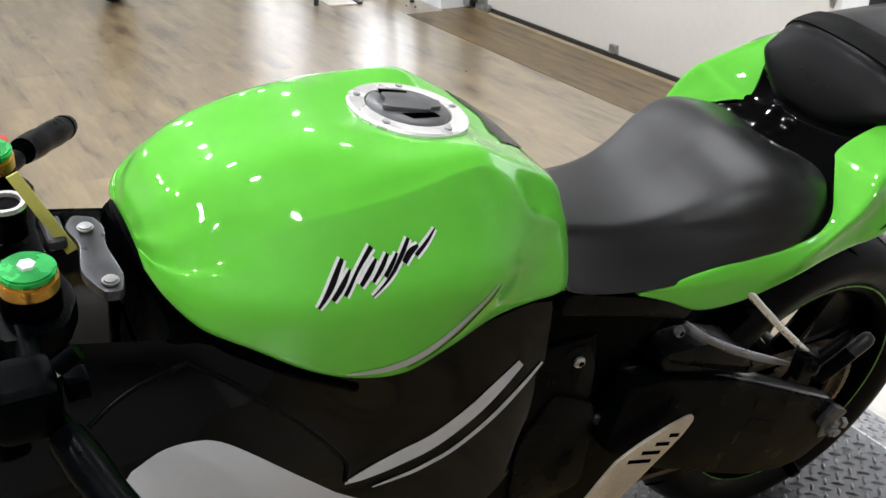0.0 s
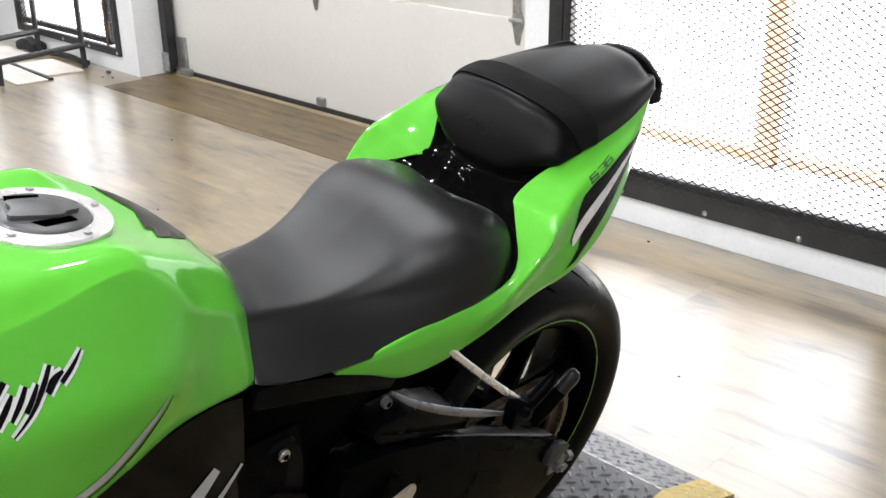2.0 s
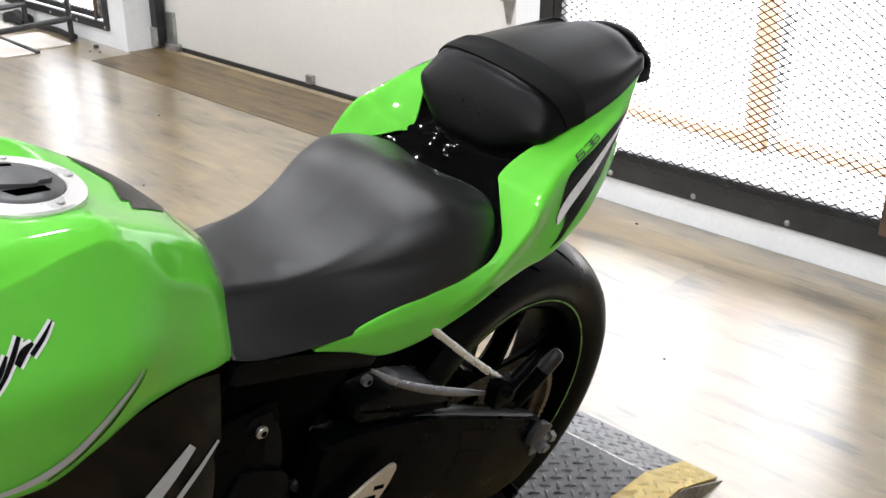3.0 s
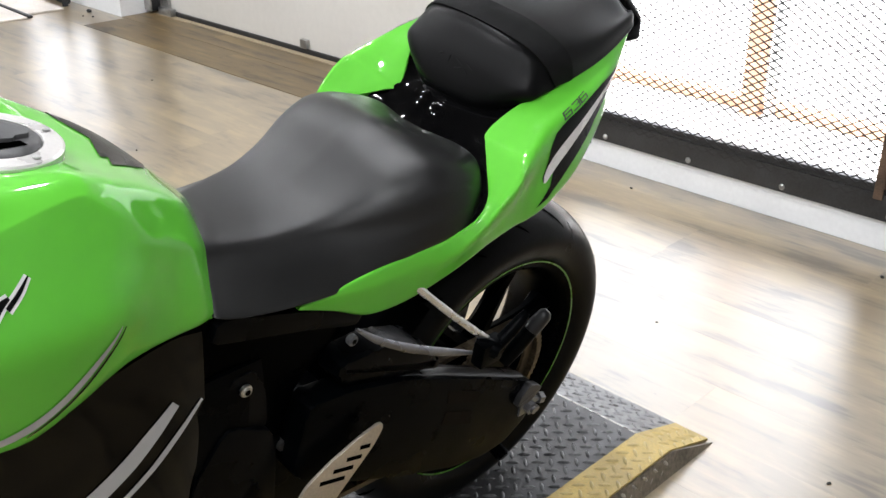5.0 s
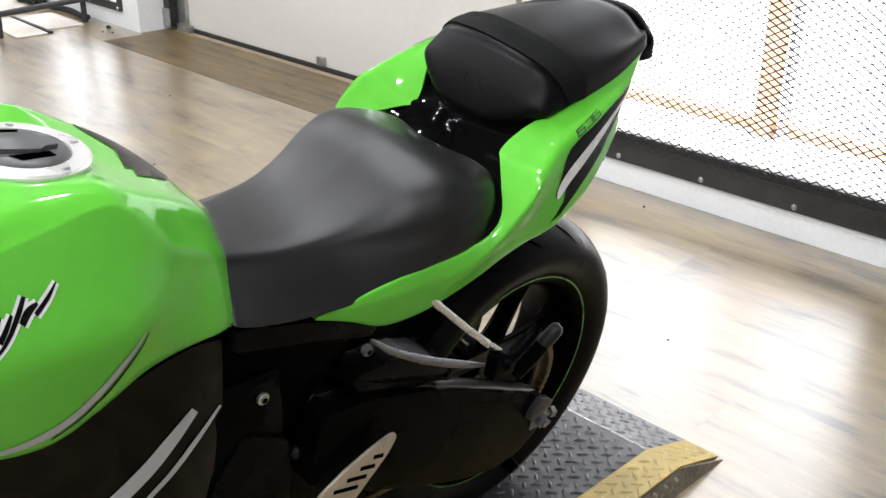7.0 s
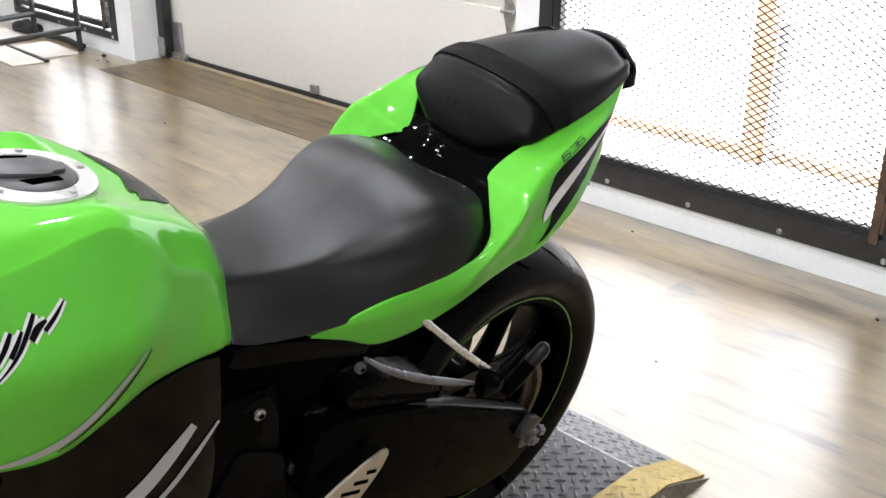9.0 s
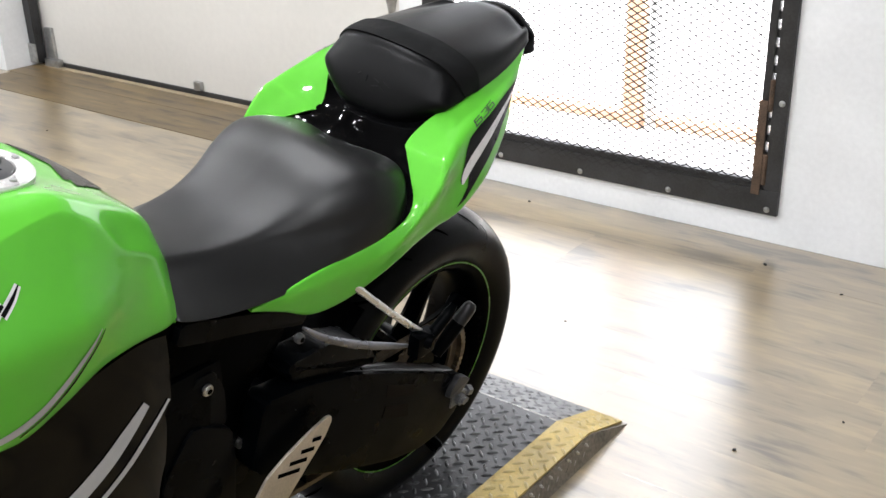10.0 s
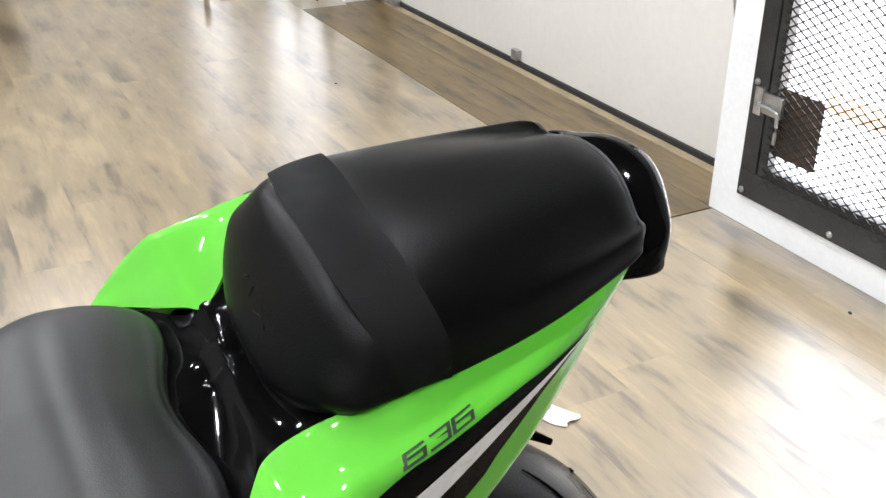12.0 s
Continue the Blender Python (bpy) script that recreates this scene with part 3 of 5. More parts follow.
def sheet(name, quad, d, material, label=""):
    b = bmesh.new()
    nrm = (Vector(quad[1]) - Vector(quad[0])).cross(Vector(quad[3]) - Vector(quad[0])).normalized()
    top, low = [b.verts.new(p) for p in quad], [b.verts.new(Vector(p) - nrm * d) for p in quad]
    b.faces.new(top)
    b.faces.new(low[::-1])
    for k in range(4):
        b.faces.new((top[k], low[k], low[(k + 1) % 4], top[(k + 1) % 4]))
    bmesh.ops.recalc_face_normals(b, faces=b.faces)
    return part(name, b, material, ramp, label, smooth=False)


YX = RX1 - 0.095
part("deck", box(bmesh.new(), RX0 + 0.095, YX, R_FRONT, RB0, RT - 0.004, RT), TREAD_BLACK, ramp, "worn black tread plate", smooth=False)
# same plate as the deck, with the glare on the slope in its colour
sheet("rear_slope", [(RX0 + 0.095, RB0, RT), (YX, RB0, RT), (YX, RB1, 0.004), (RX0 + 0.095, RB1, 0.004)], 0.004, TREAD_GLARE, "worn tread plate slope, coloured paler for the window glare")
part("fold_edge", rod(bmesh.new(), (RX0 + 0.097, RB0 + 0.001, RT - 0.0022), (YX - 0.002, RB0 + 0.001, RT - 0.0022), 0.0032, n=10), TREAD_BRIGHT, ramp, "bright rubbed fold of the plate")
for a, b in ((YX, RX1 - 0.012), (RX0 + 0.012, RX0 + 0.095)):
    part("yellow_edge", box(bmesh.new(), a, b, R_FRONT, RB0, RT - 0.004, RT), TREAD_YELLOW, ramp, "worn yellow painted edge", smooth=False)
    sheet("yellow_slope", [(a, RB0, RT), (b, RB0, RT), (b, RB1, 0.004), (a, RB1, 0.004)], 0.004, TREAD_YELLOW)
for x, s in ((RX1 - 0.012, 1), (RX0 + 0.012, -1)):
    b = bmesh.new()
    plate(b, [(R_FRONT, 0.0), (RB1, 0.0), (RB0 + 0.01, RT - 0.006), (R_FRONT, RT - 0.006)], x - 0.002, x + 0.002, bevel=0)
    for v in b.verts:
        v.co.x += s * 0.012 * (1 - v.co.z / RT)
    part("side_skirt", b, TREAD_SILVER, ramp, "bare tread plate skirt", smooth=False)


def lozenges(name, material, x0, x1, y0, y1, plane, label):
    """Raised lozenges in two directions on a tread plate."""
    verts, faces = [], []
    ux, uy, uz, org = plane
    p = 0.0259
    n = int((x1 - x0 + y1 - y0) / p) + 2
    for i in range(-n, n):
        for j in range(-n, n):
            cx, cy = x0 + (i - j) * p * 0.7071, y0 + (i + j) * p * 0.7071
            if not (x0 + 0.006 < cx < x1 - 0.006 and y0 + 0.006 < cy < y1 - 0.006):
                continue
            along = (i + j) % 2
            a = 0.0148
            w = 0.0040
            loc = []
            for s, q, h in ((-a, 0, 0), (-a * 0.55, w * 0.9, 0), (0, w, 0), (a * 0.55, w * 0.9, 0), (a, 0, 0), (a * 0.55, -w * 0.9, 0), (0, -w, 0), (-a * 0.55, -w * 0.9, 0),
                            (-a * 0.6, 0, 0.0034), (0, 0, 0.0046), (a * 0.6, 0, 0.0034)):
                loc.append(((s - q) * 0.7071, (s + q) * 0.7071, h) if along else ((s + q) * 0.7071, (q - s) * 0.7071, h))
            n0 = len(verts)
            for s, q, h in loc:
                verts.append(tuple(org + ux * (cx + s) + uy * (cy + q) + uz * (h + 0.0002)))
            for f in ((0, 1, 8), (1, 2, 9, 8), (2, 3, 10, 9), (3, 4, 10), (4, 5, 10), (5, 6, 9, 10), (6, 7, 8, 9), (7, 0, 8)):
                faces.append(tuple(n0 + k for k in f))
    me = bpy.data.meshes.new(name)
    me.from_pydata(verts, [], faces)
    me.materials.append(material)
    me.polygons.foreach_set("use_smooth", [True] * len(me.polygons))
    ob = new(name, me)
    ob.parent = ramp
    tagged(ob, label, kind="stuff")


X, Y, Z = Vector((1, 0, 0)), Vector((0, 1, 0)), Vector((0, 0, 1))
slope = (Vector((0, RB1, 0.004)) - Vector((0, RB0, RT)))
SL = slope.length
sy = slope.normalized()
sz = X.cross(sy)
flat_plane = (X, Y, Z, Vector((0, 0, RT)))
slope_plane = (X, sy, sz, Vector((0, RB0, RT)))
skirt_plane = (Y, Z, X, Vector((RX1 - 0.006, 0, 0)))
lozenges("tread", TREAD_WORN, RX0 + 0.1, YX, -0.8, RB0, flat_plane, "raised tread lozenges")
lozenges("tread", TREAD_GLARE_LOZENGE, RX0 + 0.1, YX, 0, SL, slope_plane, "raised tread lozenges")
lozenges("tread", TREAD_YELLOW_LIGHT, YX + 0.002, RX1 - 0.012, -0.8, RB0, flat_plane, "yellow tread lozenges")
lozenges("tread", TREAD_YELLOW_LIGHT, YX + 0.002, RX1 - 0.012, 0, SL, slope_plane, "yellow tread lozenges")
lozenges("tread", TREAD_BRIGHT, -0.8, 0.10, 0.0, 0.05, skirt_plane, "bare tread lozenges")

# ---- the motorcycle: x to its left side, y to its rear, z up from the rear contact patch; rear axle at y = 0 ----
bike = tagged(empty("motorcycle", pose(0.135, -0.292, 0.0585, 0, 11.5, 0)), "lime green and black sport motorcycle parked on a tread plate ramp", "motorcycle")


def mirrored(half):
    """A whole section from its left half, from the lower left edge over the top to the lower right."""
    h = [tuple(p) for p in half]
    return h[::-1] + [(-x, y, z) for x, y, z in h[1:]]


def tank_section(y, zt, sh, cr, md, lo, back=0.0, soft=1.0):
    """y, top height, then (x, z) of the shoulder, the crease, the widest point and the lower edge; back: how far the sides stand back of the middle."""
    return mirrored([(0, y, zt), (sh[0] * 0.6, y - back * 0.2, zt * 0.8 + sh[1] * 0.2 + 0.004), (sh[0], y - back * 0.4, sh[1]), (cr[0] - 0.007 * soft, y - back * 0.6, cr[1] + 0.0055 * soft), (cr[0] + 0.002 + 0.003 * (soft - 1), y - back * 0.6, cr[1] - 0.005 * soft),
                     (cr[0] * 0.5 + md[0] * 0.5 + 0.001, y - back * 0.8, cr[1] * 0.5 + md[1] * 0.5), (md[0], y - back, md[1]), (md[0] * 0.5 + lo[0] * 0.5 + 0.004, y - back, md[1] * 0.5 + lo[1] * 0.5), (lo[0], y - back, lo[1]),
                     (lo[0] - 0.03, y - back, lo[1] - 0.006)])


TANK = [
    tank_section(-1.126, 0.876, (0.026, 0.875), (0.044, 0.872), (0.058, 0.867), (0.070, 0.858), soft=0.6),
    tank_section(-1.116, 0.899, (0.053, 0.892), (0.080, 0.880), (0.097, 0.866), (0.104, 0.846), soft=1.4),
    tank_section(-1.090, 0.927, (0.076, 0.911), (0.106, 0.890), (0.131, 0.860), (0.135, 0.822), soft=1.9),
    tank_section(-1.046, 0.950, (0.091, 0.931), (0.121, 0.905), (0.157, 0.857), (0.157, 0.800), soft=1.7),
    tank_section(-0.985, 0.966, (0.102, 0.944), (0.131, 0.921), (0.175, 0.850), (0.168, 0.760)),
    tank_section(-0.925, 0.969, (0.106, 0.953), (0.136, 0.929), (0.181, 0.846), (0.169, 0.731)),
    tank_section(-0.865, 0.958, (0.104, 0.957), (0.133, 0.935), (0.181, 0.842), (0.164, 0.716)),
]
TANK += [
    tank_section(-0.812, 0.948, (0.098, 0.957), (0.128, 0.942), (0.179, 0.838), (0.157, 0.727)),
    tank_section(-0.772, 0.940, (0.095, 0.954), (0.124, 0.941), (0.174, 0.836), (0.153, 0.742)),
    tank_section(-0.748, 0.932, (0.097, 0.944), (0.130, 0.925), (0.166, 0.834), (0.150, 0.748), soft=1.3),
    tank_section(-0.724, 0.921, (0.098, 0.931), (0.133, 0.906), (0.155, 0.832), (0.147, 0.749), back=0.002, soft=1.6),
    tank_section(-0.700, 0.910, (0.096, 0.917), (0.129, 0.885), (0.146, 0.826), (0.144, 0.749), back=0.004, soft=1.7),
    tank_section(-0.668, 0.893, (0.090, 0.898), (0.121, 0.868), (0.136, 0.818), (0.141, 0.748), back=0.010, soft=1.6),
    tank_section(-0.632, 0.868, (0.082, 0.872), (0.110, 0.850), (0.133, 0.805), (0.138, 0.746), back=0.020, soft=1.6),
    tank_section(-0.600, 0.838, (0.062, 0.838), (0.09, 0.826), (0.125, 0.788), (0.130, 0.744), back=0.034, soft=1.6),
]
TG = surface(TANK, 110, 121)
# the shoulders behind the filler are softly rounded
EASE = np.clip((TG[1:-1, 1:-1, 1:2] + 0.79) / 0.07, 0, 1) * 0.5
for _ in range(14):
    mean = (TG[2:, 1:-1] + TG[:-2, 1:-1] + TG[1:-1, 2:] + TG[1:-1, :-2]) / 4
    TG[1:-1, 1:-1] += EASE * (mean - TG[1:-1, 1:-1])
tb = bmesh.new()
rows = skin(tb, TG)
tb.faces.new(rows[0])
thick(tb, 0.003)
tank = part("fuel_tank", tb, GREEN, bike, "glossy lime green fuel tank")


# filler cap: pale ring, dark lid with a key flap, screws
CAPM = Matrix.Translation((0.0, -0.807, 0.9525)) @ pose(0, 0, 0, -8.0, -2.0, 0) @ Matrix.Diagonal((1.06, 1.06, 1.0, 1))
cap = empty("fuel_cap", CAPM, bike)
tagged(cap, "pale metal filler ring round a dark lid")


def disc(prof, n=56):
    """A turned part that stands upright, from (radius, height)."""
    b = bmesh.new()
    lathe(b, [(h, r) for r, h in prof], n)
    b.transform(Matrix(((0, 0, -1, 0), (0, 1, 0, 0), (1, 0, 0, 0), (0, 0, 0, 1))))
    return b


part("cap_ring", disc([(0.0665, -0.014), (0.0665, 0.002), (0.064, 0.0042), (0.048, 0.0048), (0.0465, 0.002), (0.0465, -0.01)]), CAP_RING, cap, "pale metal ring")
part("cap_lid", disc([(0.046, -0.008), (0.046, 0.004), (0.043, 0.0065), (0.030, 0.0075), (0.0005, 0.0075)]), CAP_DARK, cap)
flap = bmesh.new()
plate(flap, rounded([(-0.036, -0.020), (0.016, -0.020), (0.020, -0.012), (0.034, -0.008), (0.036, 0.010), (0.020, 0.012), (0.016, 0.022), (-0.030, 0.018), (-0.026, 0.0)], 3, 0.25), 0.007, 0.0125, bevel=0.0012, axis=2)
flap.transform(pose(0, 0, 0, 0, 0, 78))
part("key_flap", flap, CAP_DARK, cap, "dark hinged key cover")
rec = bmesh.new()
plate(rec, [(-0.04, -0.018), (-0.012, -0.026), (-0.008, 0.006), (-0.034, 0.014)], 0.0076, 0.0082, bevel=0, axis=2)
part("lid_recess", rec, GROOVE, cap)
rec = bmesh.new()
plate(rec, [(0.022, -0.02), (0.034, -0.012), (0.03, 0.022), (0.020, 0.020)], 0.0076, 0.0082, bevel=0, axis=2)
part("lid_recess", rec, GROOVE, cap)
for k in range(5):
    a = radians(72 * k + 20)
    s = bmesh.new()
    rod(s, (0.0565 * math.cos(a), 0.0565 * math.sin(a), 0.0046), (0.0565 * math.cos(a), 0.0565 * math.sin(a), 0.0066), 0.0042, n=12, bevel=0.0006)
    part("screw", s, STEEL, cap)

# brush-stroke mark in plain shapes, white behind black
strokes = [([(-0.986, 0.838), (-0.978, 0.868), (-0.972, 0.902)], [0.006, 0.012, 0.009]), ([(-0.971, 0.846), (-0.963, 0.866), (-0.958, 0.884)], [0.010, 0.011, 0.005]), ([(-0.956, 0.848), (-0.948, 0.878), (-0.936, 0.908)], [0.009, 0.007, 0.011]),
           ([(-0.938, 0.856), (-0.930, 0.874), (-0.925, 0.888)], [0.009, 0.011, 0.006]), ([(-0.922, 0.856), (-0.914, 0.874), (-0.910, 0.890)], [0.007, 0.010, 0.008]), ([(-0.906, 0.858), (-0.900, 0.872), (-0.896, 0.886)], [0.010, 0.009, 0.006]),
           ([(-0.916, 0.834), (-0.898, 0.856), (-0.888, 0.882), (-0.884, 0.902)], [0.003, 0.007, 0.010, 0.008]), ([(-0.882, 0.868), (-0.876, 0.880), (-0.866, 0.886)], [0.012, 0.014, 0.006]), ([(-0.866, 0.872), (-0.854, 0.886), (-0.846, 0.902)], [0.009, 0.008, 0.003])]
wb = bmesh.new()
for P, w in strokes:
    P = [(-0.914 + 0.84 * (y_ + 0.916) + 0.30 * (z_ - 0.876), 0.878 + 0.62 * (z_ - 0.876) + 0.08 * (y_ + 0.916)) for y_, z_ in P]
    drape(wb, ribbon(P, [x * 0.50 + 0.0058 for x in w], 8), TG, off=0.0007, cuts=1)
    kb = bmesh.new()
    drape(kb, ribbon(P, [x * 0.50 for x in w], 8), TG, off=0.0013, cuts=1)
    part("mark_stroke", kb, BLACK_DECAL, tank, "black brush stroke")
part("tank_mark_border", wb, WHITE_DECAL, tank, "white border of a brush-stroke mark")
# silver sweep along the lower edge, black hairline below it
sw = bmesh.new()
drape(sw, ribbon([(-0.945, 0.745), (-0.887, 0.738), (-0.844, 0.747), (-0.812, 0.768), (-0.786, 0.796), (-0.768, 0.822)], [0.004, 0.011, 0.012, 0.010, 0.007, 0.001], 24), TG, off=0.0009)
part("silver_sweep", sw, SILVER, tank, "silver sweep decal")
sw = bmesh.new()
drape(sw, ribbon([(-0.87, 0.729), (-0.834, 0.741), (-0.802, 0.764), (-0.777, 0.796), (-0.764, 0.82)], [0.002, 0.0035, 0.0035, 0.003, 0.001], 24), TG, off=0.0014)
part("black_sweep", sw, BLACK_DECAL, tank)
# jagged black decal on the far shoulder
jag = bmesh.new()
drape(jag, [(-0.079, -0.705), (-0.060, -0.692), (-0.042, -0.680), (-0.016, -0.688), (0.010, -0.696), (-0.018, -0.675), (0.004, -0.684), (0.032, -0.695), (0.021, -0.674), (0.009, -0.652), (-0.006, -0.634), (-0.03, -0.622), (-0.07, -0.628), (-0.095, -0.655), (-0.104, -0.70)], TG, axis=2, off=0.001)
part("jagged_decal", jag, BLACK_DECAL, tank, "jagged black decal")

# rider's seat: narrow nose, wide domed back
def seat_section(y, zc, cr, lo, back=0.0):
    """y, height in the middle, then (x, z) of the crease and of the lower edge."""
    d = zc - cr[1]
    return mirrored([(0, y, zc), (cr[0] * 0.5, y - back * 0.2, zc - 0.02 * d), (cr[0] * 0.8, y - back * 0.45, zc - 0.20 * d), (cr[0] * 0.94, y - back * 0.55, zc - 0.58 * d), (cr[0] * 0.93 + lo[0] * 0.07, y - back * 0.62, cr[1] * 0.93 + lo[1] * 0.07),
                     (cr[0] * 0.55 + lo[0] * 0.45 + 0.003, y - back * 0.8, cr[1] * 0.55 + lo[1] * 0.45), (lo[0], y - back, lo[1]), (lo[0] - 0.035, y - back, lo[1] - 0.004)])


SEAT = [
    seat_section(-0.592, 0.772, (0.058, 0.765), (0.132, 0.752), back=0.045),
    seat_section(-0.578, 0.788, (0.064, 0.780), (0.141, 0.750), back=0.052),
    seat_section(-0.548, 0.786, (0.068, 0.777), (0.145, 0.740), back=0.048),
    seat_section(-0.500, 0.784, (0.084, 0.773), (0.147, 0.727), back=0.028),
    seat_section(-0.445, 0.792, (0.100, 0.776), (0.150, 0.722), back=0.010),
    seat_section(-0.390, 0.815, (0.124, 0.783), (0.154, 0.731)),
]
SEAT += [
    seat_section(-0.345, 0.840, (0.144, 0.790), (0.159, 0.741)),
    seat_section(-0.300, 0.853, (0.157, 0.798), (0.165, 0.748)),
    seat_section(-0.262, 0.847, (0.159, 0.807), (0.167, 0.755), back=0.002),
    seat_section(-0.234, 0.839, (0.153, 0.813), (0.164, 0.760), back=0.006),
    seat_section(-0.212, 0.832, (0.140, 0.818), (0.156, 0.764), back=0.010),
    seat_section(-0.198, 0.828, (0.123, 0.820), (0.144, 0.766), back=0.012),
    seat_section(-0.191, 0.820, (0.113, 0.812), (0.134, 0.764), back=0.012),
    seat_section(-0.190, 0.780, (0.106, 0.774), (0.128, 0.752), back=0.010),
]
SG = surface(SEAT, 104, 99)
# the machine leans: the far cheek sits a little lower
SG[..., 2] += 0.07 * np.minimum(SG[..., 0], 0) * np.clip((SG[..., 1] + 0.50) / 0.1, 0, 1)
SG[..., 2] -= 0.006 * np.sin(np.pi * np.clip(SG[..., 0] / 0.156, 0, 1)) * np.clip((SG[..., 1] + 0.44) / 0.1, 0, 1) * np.clip((-0.19 - SG[..., 1]) / 0.14, 0, 1)
# the back edge is notched in the middle
NOTCH = np.clip((SG[..., 1] + 0.31) / 0.115, 0, 1) ** 2 * (0.5 + 0.5 * np.cos(np.pi * np.clip(np.abs(SG[..., 0]) / 0.10, 0, 1)))
SG[..., 1] -= 0.022 * NOTCH
sb = bmesh.new()
skin(sb, SG[:, 20:79])
thick(sb, 0.004)
seat = part("rider_seat", sb, VINYL, bike, "black grained vinyl rider's seat")
for cols in (SG[:, :21], SG[:, 78:]):
    sb = bmesh.new()
    skin(sb, cols)
    thick(sb, 0.004)
    part("side_panel", sb, VINYL, seat)

# tail panels, one on each side
def tail_section(y, top, mid, low):
    t, m, l = [np.array((p[0], y + (p[2] if len(p) > 2 else 0), p[1])) for p in (top, mid, low)]
    return [t - (0.012, 0, 0.006), t, t * 0.5 + m * 0.5 + (0.002, 0, 0.001), m, m * 0.5 + l * 0.5 + (0.0015, 0, 0), l, l - (0.02, 0, -0.002)]


TAIL = [
    tail_section(-0.515, (0.138, 0.716), (0.140, 0.714), (0.137, 0.711)),
    tail_section(-0.460, (0.147, 0.727), (0.1505, 0.712), (0.142, 0.688)),
    tail_section(-0.400, (0.153, 0.737), (0.158, 0.710), (0.144, 0.658)),
    tail_section(-0.340, (0.160, 0.745), (0.165, 0.714), (0.152, 0.660)),
    tail_section(-0.285, (0.169, 0.755), (0.179, 0.730), (0.164, 0.684)),
    tail_section(-0.250, (0.176, 0.774), (0.188, 0.760), (0.172, 0.704)),
    tail_section(-0.225, (0.168, 0.794), (0.194, 0.793), (0.177, 0.720)),
    tail_section(-0.203, (0.141, 0.818), (0.196, 0.819), (0.182, 0.733)),
]
TAIL += [
    tail_section(-0.184, (0.116, 0.839), (0.191, 0.841), (0.186, 0.743)),
    tail_section(-0.172, (0.104, 0.846), (0.187, 0.848), (0.188, 0.747)),
    tail_section(-0.154, (0.107, 0.864), (0.182, 0.858), (0.191, 0.752)),
    tail_section(-0.125, (0.116, 0.885), (0.176, 0.871), (0.194, 0.766)),
    tail_section(-0.060, (0.127, 0.908), (0.170, 0.889), (0.184, 0.795)),
    tail_section(0.010, (0.119, 0.922), (0.152, 0.906), (0.160, 0.842)),
    tail_section(0.068, (0.107, 0.936), (0.129, 0.921), (0.128, 0.883)),
    tail_section(0.126, (0.093, 0.948), (0.099, 0.943), (0.095, 0.932)),
]
LG = surface(TAIL, 110, 37)


def tail_panel(side):
    W = LG * np.array([side, 1, 1])
    if side < 0:
        tuck = np.clip((-0.25 - W[..., 1]) / 0.15, 0, 1)
        inner = np.exp(-((W[..., 1] + 0.172) / 0.044) ** 2) * np.clip((18 - np.arange(37)) / 12, 0, 1)
        W = W + tuck[..., None] * np.array((0.014, 0.0, -0.010)) + inner[..., None] * np.array((0.010, 0.012, -0.014))
    G = W[:, 8:31]
    b = bmesh.new()
    rows = skin(b, W[:, 5:33])
    thick(b, 0.003)
    p = part("tail_panel", b, GREEN, bike, "glossy lime green tail panel")
    # black flash with a white streak
    k = bmesh.new()
    drape_uv(k, [(0.948, 0.575), (0.905, 0.515), (0.862, 0.482), (0.833, 0.479), (0.807, 0.486), (0.771, 0.497), (0.742, 0.523), (0.727, 0.560), (0.716, 0.622), (0.700, 0.668), (0.704, 0.690), (0.718, 0.704), (0.739, 0.690), (0.733, 0.735), (0.712, 0.760), (0.682, 0.782),
                 (0.727, 0.780), (0.757, 0.755), (0.782, 0.730), (0.809, 0.708), (0.828, 0.695), (0.837, 0.672), (0.854, 0.648), (0.879, 0.608), (0.918, 0.585)], W, off=0.0009, cuts=3)
    part("black_flash", k, BLACK_DECAL, p, "black flash decal")
    k = bmesh.new()
    band = ribbon([(a_ * 0.64, b_ * 0.16) for a_, b_ in ((0.706, 0.682), (0.720, 0.667), (0.762, 0.627), (0.795, 0.596), (0.832, 0.574), (0.872, 0.558), (0.913, 0.554), (0.944, 0.572))], [0.005, 0.0105, 0.0105, 0.0095, 0.008, 0.0055, 0.003, 0.0006], 22)
    drape_uv(k, [(a_ / 0.64, b_ / 0.16) for a_, b_ in band], W, off=0.0016, cuts=2)
    part("white_streak", k, WHITE_DECAL, p, "white streak decal")
    # the number 636, each figure one bent band
    figures = {"6": [(1, 1), (0, 1), (0, 0), (1, 0), (1, 0.52), (0.1, 0.52)], "3": [(0, 1), (1, 1), (1, 0.5), (0.3, 0.5), (1, 0.49), (1, 0), (0, 0)]}
    for i, ch in enumerate("636"):
        path = []
        for x_, y_ in figures[ch]:
            f = (i + 0.08 + 0.78 * (x_ if side > 0 else x_)) / 3
            f = f if side > 0 else 1 - f
            lo_, hi_ = np.array((0.763, 0.488)) * (1 - f) + np.array((0.820, 0.454)) * f, np.array((0.765, 0.434)) * (1 - f) + np.array((0.822, 0.375)) * f
            q = lo_ * (1 - y_) + hi_ * y_
            path.append((q[0] * 0.64, q[1] * 0.16))
        pts, fcs = strip(path, 0.0019)
        k = bmesh.new()
        drape_uv(k, [(a_ / 0.64, b_ / 0.16) for a_, b_ in pts], W, off=0.0009, cuts=0, faces=fcs)
        part("number_figure", k, GREY_DECAL, p, "dark figure of the number 636")
    return p


tail_panel(1)
tail_panel(-1)

